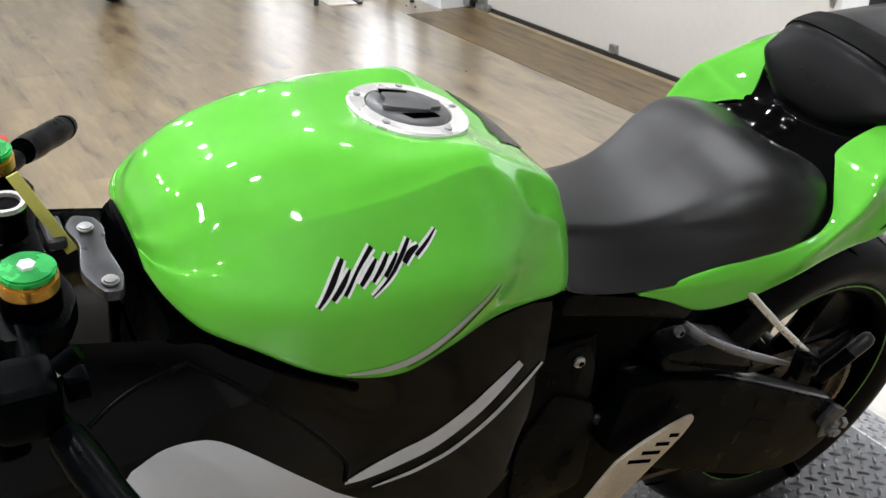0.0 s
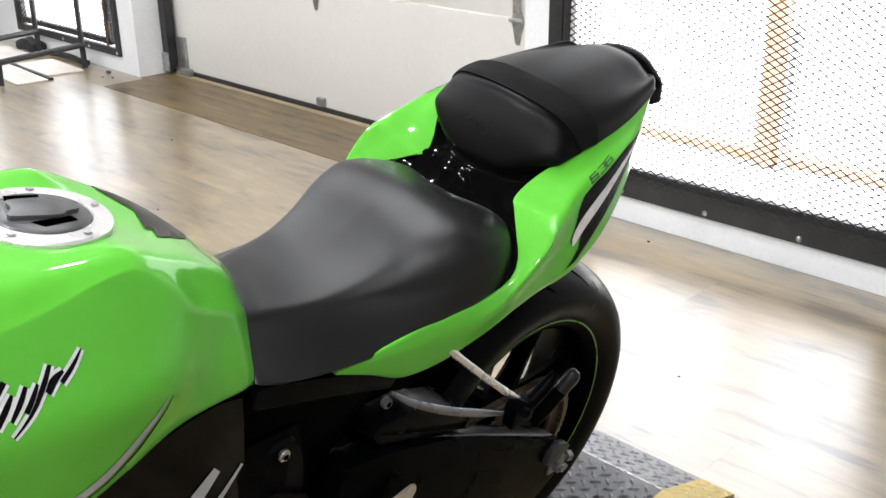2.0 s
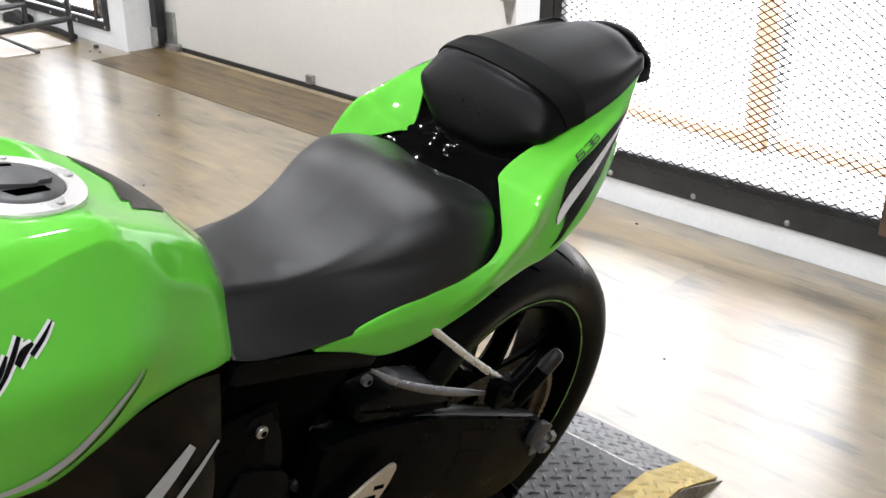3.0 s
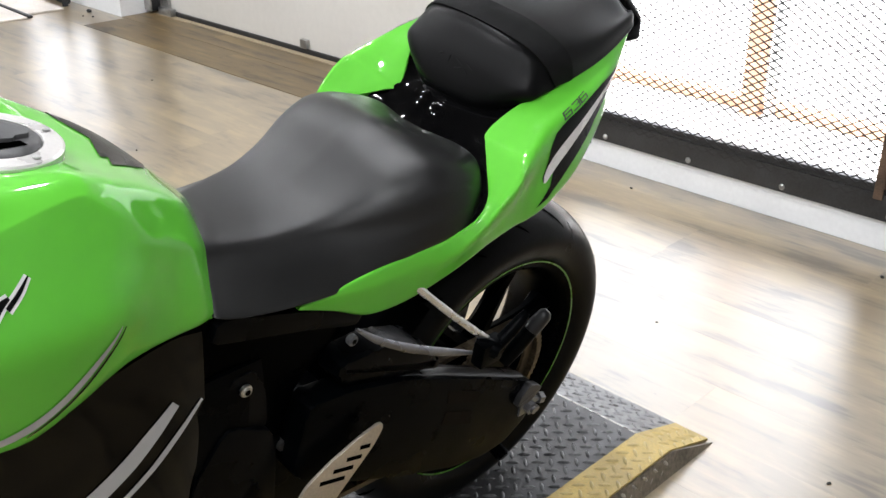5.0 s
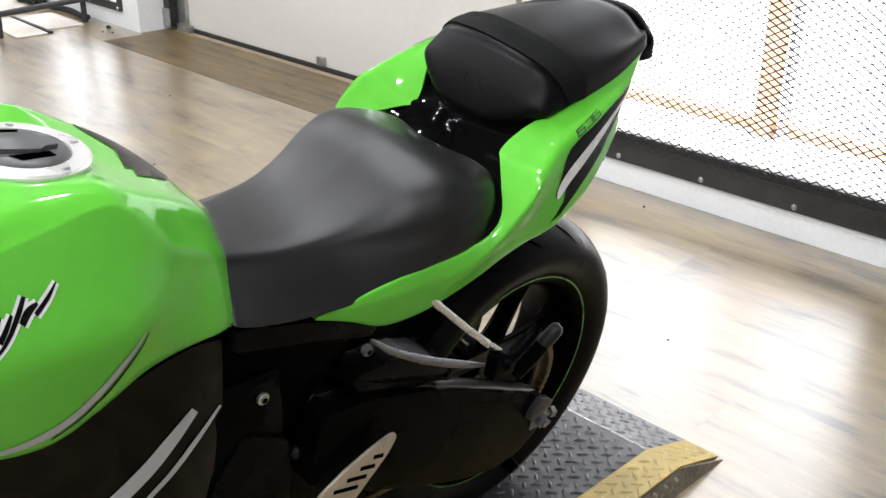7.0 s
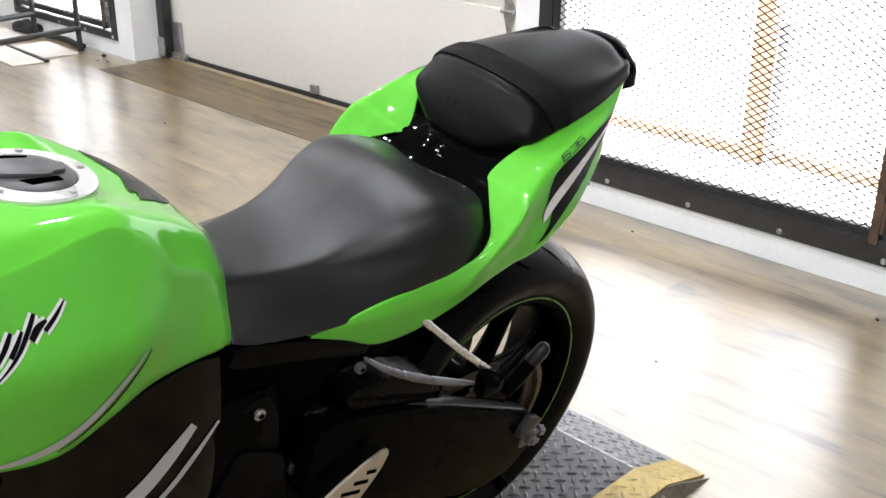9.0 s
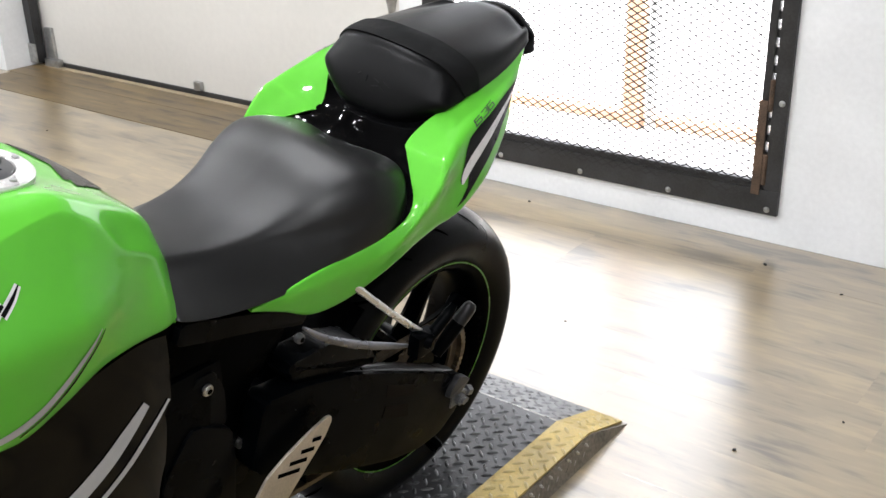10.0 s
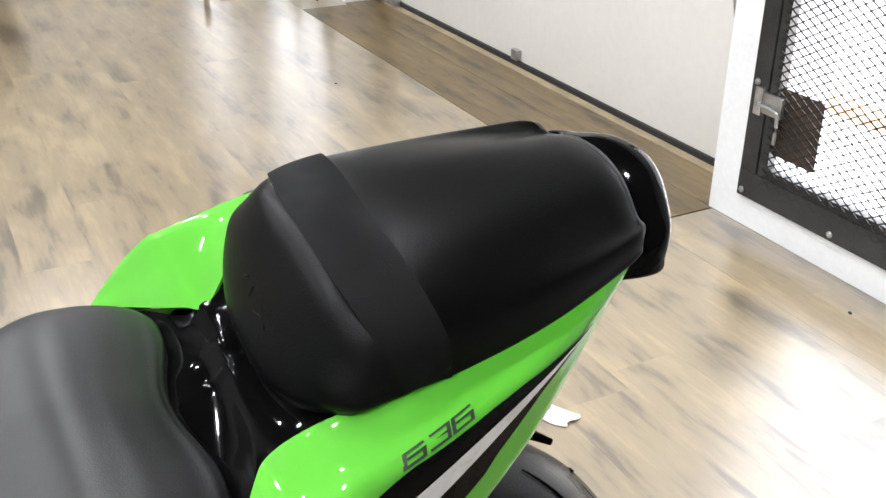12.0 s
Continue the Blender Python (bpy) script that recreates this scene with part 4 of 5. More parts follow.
# pillion seat: rounded front, strap, narrowing tail
def pil_section(y, zt, w, zl, back=0.0, r=1.0):
    return mirrored([(0, y, zt), (w * 0.40, y + back * 0.2, zt - 0.003 * r), (w * 0.76, y + back * 0.5, zt - 0.015 * r), (w * 0.94, y + back * 0.8, zt * 0.5 + zl * 0.5 + 0.001),
                     (w, y + back, zl * 0.8 + zt * 0.2), (w, y + back, zl), (w - 0.02, y + back, zl - 0.012)])


PIL = [
    mirrored([(0, -0.148, 0.848), (0.045, -0.147, 0.850), (0.075, -0.140, 0.862), (0.105, -0.127, 0.880), (0.119, -0.119, 0.889), (0.121, -0.112, 0.890), (0.104, -0.110, 0.884)]),
    mirrored([(0, -0.155, 0.868), (0.045, -0.153, 0.870), (0.080, -0.145, 0.880), (0.108, -0.132, 0.892), (0.122, -0.120, 0.896), (0.124, -0.111, 0.893), (0.106, -0.109, 0.884)]),
    mirrored([(0, -0.144, 0.902), (0.048, -0.143, 0.902), (0.086, -0.137, 0.904), (0.112, -0.127, 0.906), (0.125, -0.114, 0.902), (0.126, -0.103, 0.896), (0.108, -0.100, 0.886)]),
    mirrored([(0, -0.128, 0.936), (0.049, -0.127, 0.935), (0.088, -0.122, 0.930), (0.114, -0.112, 0.920), (0.126, -0.100, 0.908), (0.127, -0.091, 0.899), (0.109, -0.090, 0.888)]),
    mirrored([(0, -0.112, 0.957), (0.050, -0.111, 0.955), (0.090, -0.106, 0.948), (0.115, -0.096, 0.931), (0.127, -0.085, 0.911), (0.128, -0.078, 0.902), (0.110, -0.077, 0.892)]),
]
PIL += [
    pil_section(-0.086, 0.967, 0.128, 0.905, back=0.018),
    pil_section(-0.040, 0.972, 0.128, 0.909, back=0.012),
    pil_section(0.035, 0.976, 0.120, 0.922, back=0.008, r=1.1),
    pil_section(0.105, 0.979, 0.105, 0.938, back=0.002, r=1.25),
    pil_section(0.142, 0.980, 0.096, 0.946, back=-0.006, r=1.25),
    pil_section(0.162, 0.976, 0.086, 0.947, back=-0.018, r=1.1),
    pil_section(0.172, 0.964, 0.070, 0.943, back=-0.026, r=0.8),
]
PG = surface(PIL, 90, 91)
pb = bmesh.new()
rows = skin(pb, PG)
pb.faces.new(rows[0])
pb.faces.new(rows[-1])
thick(pb, 0.003)
pillion = part("pillion_seat", pb, VINYL_SMOOTH, bike, "black vinyl pillion seat with a strap across it")
# strap: follows the seat a finger behind its front
STR = surface([[p + np.array((np.sign(p[0]) * 0.002, 0, 0.0030)) for p in PG[i, 4:-4]] for i in (34, 37, 40, 43, 46)], 9, 83)
st = bmesh.new()
skin(st, STR)
thick(st, 0.004)
part("strap", st, STRAP, pillion, "black webbing strap")
for i, r in ((80, 0.0013),):
    pip = bmesh.new()
    tube(pip, [p + np.array((0, 0, 0.0006)) for p in PG[i, 4:-4:2]], r, n=6)
    part("piping", pip, STITCH, pillion, "grey seam piping")
# plain embossed strokes on its front
fx = lambda x, i: PG[i, np.argmin(np.abs(PG[i, :, 0] - x) + 9 * (PG[i, :, 2] < 0.86))]
for x0, i0, x1, i1 in ((-0.030, 17, -0.024, 18), (-0.014, 16, -0.010, 18), (0.0, 15, 0.010, 16), (0.002, 18, 0.010, 17), (0.018, 16, 0.028, 15), (0.020, 18, 0.030, 17)):
    emb = bmesh.new()
    tube(emb, [fx(x0, i0), (fx(x0, i0) + fx(x1, i1)) / 2, fx(x1, i1)], 0.0009, n=6)
    part("embossed_stroke", emb, VINYL_SMOOTH, pillion)

# gloss black cover between the seats
def cov(y, z, w, ye, ze, dip=0.0):
    return [(-w, ye, ze), (-w * 0.66, y * 0.5 + ye * 0.5, z * 0.5 + ze * 0.5 - dip), (-0.014, y, z), (0.0, y - 0.001, z + 0.0006), (0.014, y, z), (w * 0.66, y * 0.5 + ye * 0.5, z * 0.5 + ze * 0.5 - dip), (w, ye, ze)]


cb = bmesh.new()
CG = surface([cov(-0.280, 0.780, 0.172, -0.262, 0.758), cov(-0.250, 0.798, 0.174, -0.242, 0.776), cov(-0.225, 0.808, 0.165, -0.222, 0.792), cov(-0.200, 0.819, 0.140, -0.202, 0.817, 0.004), cov(-0.180, 0.832, 0.114, -0.184, 0.836, 0.003),
              cov(-0.166, 0.847, 0.105, -0.172, 0.844, 0.0), cov(-0.158, 0.851, 0.107, -0.160, 0.856, 0.0), cov(-0.144, 0.856, 0.115, -0.142, 0.872, 0.003), cov(-0.125, 0.864, 0.118, -0.122, 0.884, 0.004)], 64, 49)
# its far edge follows the lower far tail panel
FAR = np.clip((-CG[..., 0] - 0.03) / 0.07, 0, 1) * np.exp(-((CG[..., 1] + 0.160) / 0.055) ** 2)
CG[..., 0] += 0.008 * FAR
CG[..., 2] -= 0.023 * FAR
skin(cb, CG)
thick(cb, 0.003)
part("tail_cover", cb, BLACK_GLOSS, bike, "gloss black cover between the seats")
# tail end cap behind the pillion seat
ec = bmesh.new()
CAPG = surface([pil_section(0.118, 0.946, 0.091, 0.922, r=0.8), pil_section(0.150, 0.961, 0.096, 0.922, back=-0.004, r=1.0), pil_section(0.176, 0.973, 0.095, 0.922, back=-0.012, r=1.2), pil_section(0.197, 0.975, 0.085, 0.921, back=-0.022, r=1.2),
                pil_section(0.209, 0.967, 0.067, 0.920, back=-0.024, r=1.0), pil_section(0.213, 0.950, 0.048, 0.918, back=-0.018, r=0.6)], 40, 61)
rows = skin(ec, CAPG)
ec.faces.new(rows[-1])
ec.faces.new(rows[0])
bmesh.ops.recalc_face_normals(ec, faces=ec.faces)
part("tail_end_cap", ec, BLACK_GLOSS, bike, "gloss black tail end")
tl = bmesh.new()
TLG = surface([[(-0.060, 0.08, 0.872), (-0.046, 0.135, 0.874), (0.0, 0.15, 0.876), (0.046, 0.135, 0.874), (0.060, 0.08, 0.872)],
               [(-0.066, 0.09, 0.905), (-0.052, 0.155, 0.906), (0.0, 0.178, 0.908), (0.052, 0.155, 0.906), (0.066, 0.09, 0.905)],
               [(-0.068, 0.10, 0.918), (-0.056, 0.165, 0.919), (0.0, 0.188, 0.920), (0.056, 0.165, 0.919), (0.068, 0.10, 0.918)]], 10, 30)
skin(tl, TLG)
thick(tl, 0.003)
part("tail_light", tl, BLACK_GLOSS, bike, "dark tail light lens")
# underside of the tail
ub = bmesh.new()
skin(ub, surface([[(-0.12, -0.62, 0.742), (-0.10, -0.62, 0.66), (0.10, -0.62, 0.66), (0.12, -0.62, 0.742)], [(-0.125, -0.45, 0.712), (-0.10, -0.45, 0.64), (0.10, -0.45, 0.64), (0.125, -0.45, 0.712)],
                  [(-0.135, -0.28, 0.735), (-0.11, -0.28, 0.665), (0.11, -0.28, 0.665), (0.135, -0.28, 0.735)], [(-0.15, -0.10, 0.82), (-0.11, -0.10, 0.765), (0.11, -0.10, 0.765), (0.15, -0.10, 0.82)],
                  [(-0.09, 0.10, 0.905), (-0.06, 0.10, 0.872), (0.06, 0.10, 0.872), (0.09, 0.10, 0.905)]], 40, 25))
thick(ub, 0.003)
part("tail_underside", ub, BLACK_SATIN, bike, "black plastic tail underside")

pbk = bmesh.new()
tube(pbk, [(0.085, 0.03, 0.789), (0.098, 0.058, 0.779), (0.110, 0.080, 0.770)], [0.006, 0.005, 0.003], n=8, steps=8)
part("plate_bracket", pbk, BLACK_SATIN, bike, "black bracket under the tail")

# rear wheel
wheel = empty("rear_wheel", pose(0, 0, 0.315), bike)
tagged(wheel, "black rear wheel with green rim tape")
TP = [(0.066, 0.216), (0.074, 0.224), (0.084, 0.238), (0.0895, 0.256), (0.0895, 0.268), (0.084, 0.281), (0.072, 0.2935), (0.055, 0.3035), (0.036, 0.3105), (0.018, 0.3142), (0, 0.3155)]
TPF = TP + [(-x, r) for x, r in TP[-2::-1]]
part("tyre", lathe(bmesh.new(), [tuple(p) for p in spline(TPF, 45)], 128), RUBBER, wheel, "black sport tyre with slanted grooves")
TS = spline(TPF, 161)
TS = TS[(TS[:, 0] >= 0) & (TS[:, 1] > 0.27)]
TX, TR = TS[np.argsort(TS[:, 0]), 0], TS[np.argsort(TS[:, 0]), 1]


def tread(a0, s0, a1, s1, w):
    """A groove over the tyre from angle and side position to another."""
    rows = []
    for f in np.linspace(0, 1, 14):
        a, s = a0 + (a1 - a0) * f, s0 + (s1 - s0) * f
        wid = w * (0.35 + 0.65 * math.sin(math.pi * min(f * 0.9 + 0.1, 1)))
        run = math.hypot(s1 - s0, 0.31 * (a1 - a0))
        row = []
        for d in (-wid / 2, 0, wid / 2):
            sd_, ad = s - d * 0.31 * (a1 - a0) / run, a + d * (s1 - s0) / run / 0.31
            r = float(np.interp(abs(sd_), TX, TR)) + 0.0014
            row.append((sd_, r * math.cos(ad), r * math.sin(ad)))
        rows.append(row)
    gr = bmesh.new()
    skin(gr, np.array(rows))
    part("tread_groove", gr, GROOVE, wheel)


for k in range(36):
    a = radians(10 * k + 4)
    for sd in (1, -1):
        if k % 2 == 0:
            tread(a, sd * 0.010, a - 0.24, sd * 0.060, 0.0052)
        else:
            tread(a, sd * 0.048, a - 0.13, sd * 0.078, 0.0050)
RP = [(0.066, 0.2165), (0.0735, 0.225), (0.0745, 0.222), (0.070, 0.208), (0.060, 0.198), (0.03, 0.190), (0, 0.187)]
part("rim", lathe(bmesh.new(), RP + [(-x, r) for x, r in RP[-2::-1]], 96), BLACK_SATIN, wheel, "black cast rim")
part("rim_tape", lathe(bmesh.new(), [(0.0750, 0.2226), (0.0753, 0.2215), (0.0748, 0.2196), (0.0742, 0.2198)], 96), RIM_GREEN, wheel, "thin green rim tape")
for k in range(6):
    a = radians(60 * k + 14)
    b = bmesh.new()
    ca, sa = math.cos(a), math.sin(a)
    tube(b, [(0.012, 0.03 * ca, 0.03 * sa), (0.02, 0.09 * ca, 0.09 * sa), (0.024, 0.15 * ca, 0.15 * sa), (0.02, 0.196 * ca, 0.196 * sa)], [0.024, 0.019, 0.018, 0.026], n=8, steps=12)
    part("spoke", b, BLACK_SATIN, wheel)
hb = bmesh.new()
rod(hb, (-0.10, 0, 0), (0.075, 0, 0), 0.045, n=32, bevel=0.004)
part("hub", hb, BLACK_METAL, wheel)
spk = bmesh.new()
teeth = []
for k in range(43 * 4):
    r = 0.1035 + (0.005 if k % 4 in (1, 2) else 0)
    a = 2 * math.pi * k / (43 * 4)
    teeth.append((r * math.cos(a), r * math.sin(a)))
inner = [(0.082 * math.cos(a), 0.082 * math.sin(a)) for a in np.linspace(0, 2 * math.pi, 43 * 4, endpoint=False)]
VV = [[spk.verts.new((x, *p)) for p in ring] for x in (0.078, 0.084) for ring in (teeth, inner)]
nt = len(teeth)
for i in range(nt):
    j = (i + 1) % nt
    spk.faces.new((VV[0][i], VV[0][j], VV[1][j], VV[1][i]))
    spk.faces.new((VV[2][i], VV[2][j], VV[3][j], VV[3][i]))
    spk.faces.new((VV[0][i], VV[0][j], VV[2][j], VV[2][i]))
    spk.faces.new((VV[1][i], VV[1][j], VV[3][j], VV[3][i]))
for k in range(5):
    a = radians(72 * k + 30)
    tube(spk, [(0.081, 0.04 * math.cos(a), 0.04 * math.sin(a)), (0.081, 0.086 * math.cos(a), 0.086 * math.sin(a))], 0.010, n=8, flat=0.4)
bmesh.ops.recalc_face_normals(spk, faces=spk.faces)
part("sprocket", spk, BRONZE, wheel, "bronze toothed sprocket")
chain = bmesh.new()
links = [(0.088, 0.108 * math.sin(a), 0.108 * math.cos(a)) for a in np.linspace(0, math.pi, 30)]
links = [(0.088, -0.46 + 0.46 * f, 0.115 - 0.007 * f) for f in np.linspace(0, 0.97, 36)] + links + [(0.088, -0.46 * f, -0.108 + 0.05 * f) for f in np.linspace(0.03, 1, 36)]
for p in links:
    box(chain, p[0] - 0.007, p[0] + 0.007, p[1] - 0.006, p[1] + 0.006, p[2] - 0.005, p[2] + 0.005, bevel=0)
part("chain", chain, BRONZE, bike).location = (0, 0, 0.315)
dk = bmesh.new()
lathe(dk, [(-0.083, 0.11), (-0.083, 0.075), (-0.088, 0.075), (-0.088, 0.11), (-0.083, 0.11)], 48)
part("brake_disc", dk, STEEL, wheel)
part("caliper", box(bmesh.new(), -0.115, -0.07, -0.12, -0.05, 0.05, 0.13, bevel=0.01), GOLD, bike, "gold brake caliper").location = (0, 0.02, 0.315)

# swingarm with its end plate, adjuster, sticker
sa_ = bmesh.new()
plate(sa_, rounded([(-0.50, 0.560), (-0.42, 0.548), (-0.30, 0.508), (-0.22, 0.468), (-0.13, 0.422), (-0.04, 0.374), (0.015, 0.345), (0.022, 0.262), (-0.03, 0.226), (-0.09, 0.224), (-0.17, 0.246), (-0.30, 0.306), (-0.42, 0.37), (-0.52, 0.44)], 3, 0.2), 0.115, 0.160, bevel=0.010)
swing = part("swingarm", sa_, BLACK_METAL, bike, "dark satin swingarm")
sr = bmesh.new()
plate(sr, rounded([(-0.50, 0.560), (-0.42, 0.548), (-0.30, 0.508), (-0.13, 0.422), (-0.02, 0.365), (0.03, 0.345), (0.03, 0.255), (-0.03, 0.232), (-0.14, 0.236), (-0.28, 0.268), (-0.42, 0.33), (-0.52, 0.42)], 3, 0.2), -0.160, -0.122, bevel=0.007)
part("far_arm", sr, BLACK_METAL, swing)
# highlight along the arm's top edge, laid on as a thin grey band
rail = bmesh.new()
tube(rail, [(0.138, -0.36, 0.527), (0.138, -0.30, 0.5055), (0.138, -0.22, 0.4655), (0.138, -0.13, 0.420), (0.138, -0.04, 0.372), (0.138, -0.006, 0.354)], [0.0015, 0.0040, 0.0046, 0.0048, 0.0048, 0.004], n=16, steps=30, flat=3.0)
part("top_highlight", rail, BRACKET_GREY, swing, "grey band for the highlight along the top edge")
ax = bmesh.new()
plate(ax, rounded([(-0.012, 0.357), (0.012, 0.346), (0.026, 0.334), (0.0, 0.312), (-0.036, 0.318), (-0.03, 0.336)], 3, 0.2), 0.157, 0.172, bevel=0.004)
part("end_plate", ax, BRACKET_GREY, swing, "worn grey end plate")
ad = bmesh.new()
box(ad, 0.13, 0.164, -0.012, 0.030, 0.276, 0.304, bevel=0.005)
rod(ad, (0.16, 0.006, 0.296), (0.176, 0.006, 0.296), 0.0125, n=6, bevel=0.0015)
rod(ad, (0.175, 0.006, 0.296), (0.181, 0.006, 0.296), 0.007, n=14)
rod(ad, (0.15, 0.03, 0.285), (0.15, 0.07, 0.272), 0.006, n=8)
rod(ad, (0.15, 0.052, 0.279), (0.15, 0.066, 0.274), 0.011, n=6)
rod(ad, (0.162, 0.028, 0.282), (0.172, 0.028, 0.282), 0.006, n=6)
part("chain_adjuster", ad, GREY_METAL, swing, "grey axle block and bolts")
stk = bmesh.new()
plate(stk, [(-0.218, 0.443), (-0.136, 0.401), (-0.140, 0.380), (-0.216, 0.415)], 0.1602, 0.1612, bevel=0)
plate(stk, [(-0.215, 0.398), (-0.150, 0.366), (-0.146, 0.336), (-0.222, 0.374)], 0.1602, 0.1612, bevel=0)
part("sticker", stk, STICKER, swing, "faded sticker with unreadable print")
bob = bmesh.new()
rod(bob, (0.130, -0.018, 0.188), (0.158, -0.018, 0.180), 0.013, n=18, bevel=0.003)
rod(bob, (0.110, -0.018, 0.232), (0.140, -0.018, 0.180), 0.009, n=12)
part("stand_bobbin", bob, BLACK_SATIN, swing)
# hugger over the tyre front
hg = bmesh.new()
plate(hg, rounded([(-0.45, 0.592), (-0.36, 0.590), (-0.285, 0.562), (-0.258, 0.532), (-0.232, 0.492), (-0.30, 0.508), (-0.43, 0.545)], 3, 0.25), 0.095, 0.150, bevel=0.014)
part("hugger", hg, DARK_PLASTIC, bike, "black plastic hugger")
hg2 = bmesh.new()
skin(hg2, np.array([[(x, 0.335 * math.sin(a) * 1.0, 0.335 * math.cos(a)) for x in np.linspace(-0.1, 0.1, 9)] for a in np.linspace(radians(-100), radians(-42), 20)]))
thick(hg2, 0.003)
part("mudguard", hg2, BLACK_SATIN, bike, "black plastic inner mudguard").location = (0, 0, 0.315)

# pillion footrest hanger: two arms that meet at the folded peg
arm = bmesh.new()
tube(arm, [(0.154, -0.332, 0.686), (0.180, -0.2675, 0.622), (0.2065, -0.204, 0.564)], [0.0062, 0.0056, 0.0062], n=10, steps=14, flat=0.8)
hanger = part("footrest_hanger", arm, POLISHED, bike, "silver upper arm of the pillion footrest")
arm = bmesh.new()
tube(arm, [(0.154, -0.428, 0.653), (0.1625, -0.386, 0.6185), (0.175, -0.325, 0.585), (0.187, -0.268, 0.5615), (0.1965, -0.224, 0.546)], [0.0024, 0.0058, 0.0070, 0.0062, 0.0026], n=14, steps=28, flat=0.8)
part("lower_arm", arm, HANGER_GREY, hanger, "grey cast curved lower arm")
pv = bmesh.new()
rod(pv, (0.195, -0.225, 0.565), (0.225, -0.205, 0.560), 0.014, n=14, bevel=0.003)
box(pv, 0.20, 0.222, -0.235, -0.19, 0.535, 0.575, bevel=0.005)
part("peg_pivot", pv, BLACK_METAL, hanger)
pg = bmesh.new()
tube(pg, [(0.212, -0.215, 0.553), (0.216, -0.195, 0.566), (0.219, -0.165, 0.590), (0.219, -0.150, 0.603)], [0.012, 0.0105, 0.0095, 0.006], n=14, steps=18)
part("peg_hinge", pg, BLACK_METAL, hanger, "black folding peg hinge")
pg = bmesh.new()
tube(pg, [(0.204, -0.156, 0.500), (0.209, -0.140, 0.527), (0.215, -0.122, 0.555)], [0.0095, 0.0125, 0.0130], n=18, steps=12)
peg = part("footpeg", pg, BLACK_METAL, hanger, "folded black pillion footpeg")
pg = bmesh.new()
tube(pg, [(0.2148, -0.1225, 0.5545), (0.2185, -0.111, 0.569), (0.221, -0.103, 0.580), (0.2225, -0.099, 0.585)], [0.0128, 0.0122, 0.0108, 0.0060], n=18, steps=12)
part("peg_end", pg, PEG_GREY, peg, "rubbed grey peg end")
bb = bmesh.new()
rod(bb, (0.145, -0.430, 0.634), (0.156, -0.430, 0.634), 0.0078, n=16, bevel=0.002)
hbo = part("hanger_bolt", bb, GREY_METAL, hanger)
bb = bmesh.new()
rod(bb, (0.1555, -0.430, 0.634), (0.1565, -0.430, 0.634), 0.0042, n=6)
part("socket", bb, GROOVE, hbo, "dark hex socket")

# heel guard plate with slots
hp = bmesh.new()
plate(hp, rounded([(-0.386, 0.490), (-0.384, 0.480), (-0.396, 0.456), (-0.434, 0.414), (-0.474, 0.370), (-0.53, 0.31), (-0.585, 0.335), (-0.537, 0.412), (-0.514, 0.446), (-0.475, 0.468), (-0.426, 0.486), (-0.395, 0.493)], 3, 0.2), 0.182, 0.187, bevel=0.0015)
heel = part("heel_guard", hp, ALU_WARM, bike, "bare aluminium heel guard with four slots")
for k in range(4):
    f = k / 3
    a_, b_ = Vector((-0.425, 0.466)).lerp(Vector((-0.493, 0.438)), f), Vector((-0.406, 0.460)).lerp(Vector((-0.448, 0.423)), f)
    s = bmesh.new()
    plate(s, [tuple(a_ + Vector((0, -0.0035))), tuple(b_ + Vector((0, -0.0035))), tuple(b_ + Vector((0.001, 0.0035))), tuple(a_ + Vector((0.001, 0.0035)))], 0.1869, 0.1876, bevel=0)
    part("slot", s, GROOVE, heel)

# frame spar, engine, side covers
fr = bmesh.new()
plate(fr, rounded([(-1.12, 0.83), (-1.02, 0.785), (-0.93, 0.74), (-0.86, 0.725), (-0.79, 0.735), (-0.72, 0.752), (-0.60, 0.748), (-0.50, 0.715), (-0.42, 0.68), (-0.44, 0.62), (-0.50, 0.57), (-0.52, 0.46), (-0.60, 0.36), (-0.68, 0.40), (-0.70, 0.55), (-0.82, 0.62), (-1.0, 0.68), (-1.14, 0.74)], 3, 0.22), -0.128, 0.128, bevel=0.012)
part("frame", fr, BLACK_SATIN, bike, "black frame spars")
sd = bmesh.new()
plate(sd, rounded([(-0.63, 0.745), (-0.515, 0.708), (-0.40, 0.665), (-0.41, 0.64), (-0.50, 0.672), (-0.60, 0.700), (-0.64, 0.712)], 3, 0.25), 0.1, 0.139, bevel=0.005)
part("side_cover", sd, DARK_PLASTIC, bike, "black plastic side cover")
bk = bmesh.new()
plate(bk, rounded([(-0.605, 0.645), (-0.575, 0.645), (-0.555, 0.605), (-0.548, 0.535), (-0.60, 0.565), (-0.632, 0.60)], 3, 0.25), 0.124, 0.138, bevel=0.003)
bracket = part("footrest_bracket", bk, DARK_PLASTIC, bike, "dark triangular bracket")
bo = bmesh.new()
rod(bo, (0.137, -0.590, 0.623), (0.147, -0.590, 0.623), 0.0085, n=18, bevel=0.003)
bbo = part("bracket_bolt", bo, ALU, bracket, "bright socket bolt")
bo = bmesh.new()
rod(bo, (0.1465, -0.590, 0.623), (0.1475, -0.590, 0.623), 0.0045, n=6)
part("socket", bo, GROOVE, bbo, "dark hex socket")
cv = bmesh.new()
plate(cv, rounded([(-0.615, 0.575), (-0.545, 0.535), (-0.535, 0.48), (-0.53, 0.36), (-0.66, 0.36), (-0.665, 0.50)], 3, 0.2), 0.12, 0.145, bevel=0.006)
part("sprocket_cover", cv, DARK_PLASTIC, bike, "black sprocket cover")
ov = bmesh.new()
bmesh.ops.create_uvsphere(ov, u_segments=20, v_segments=10, radius=1)
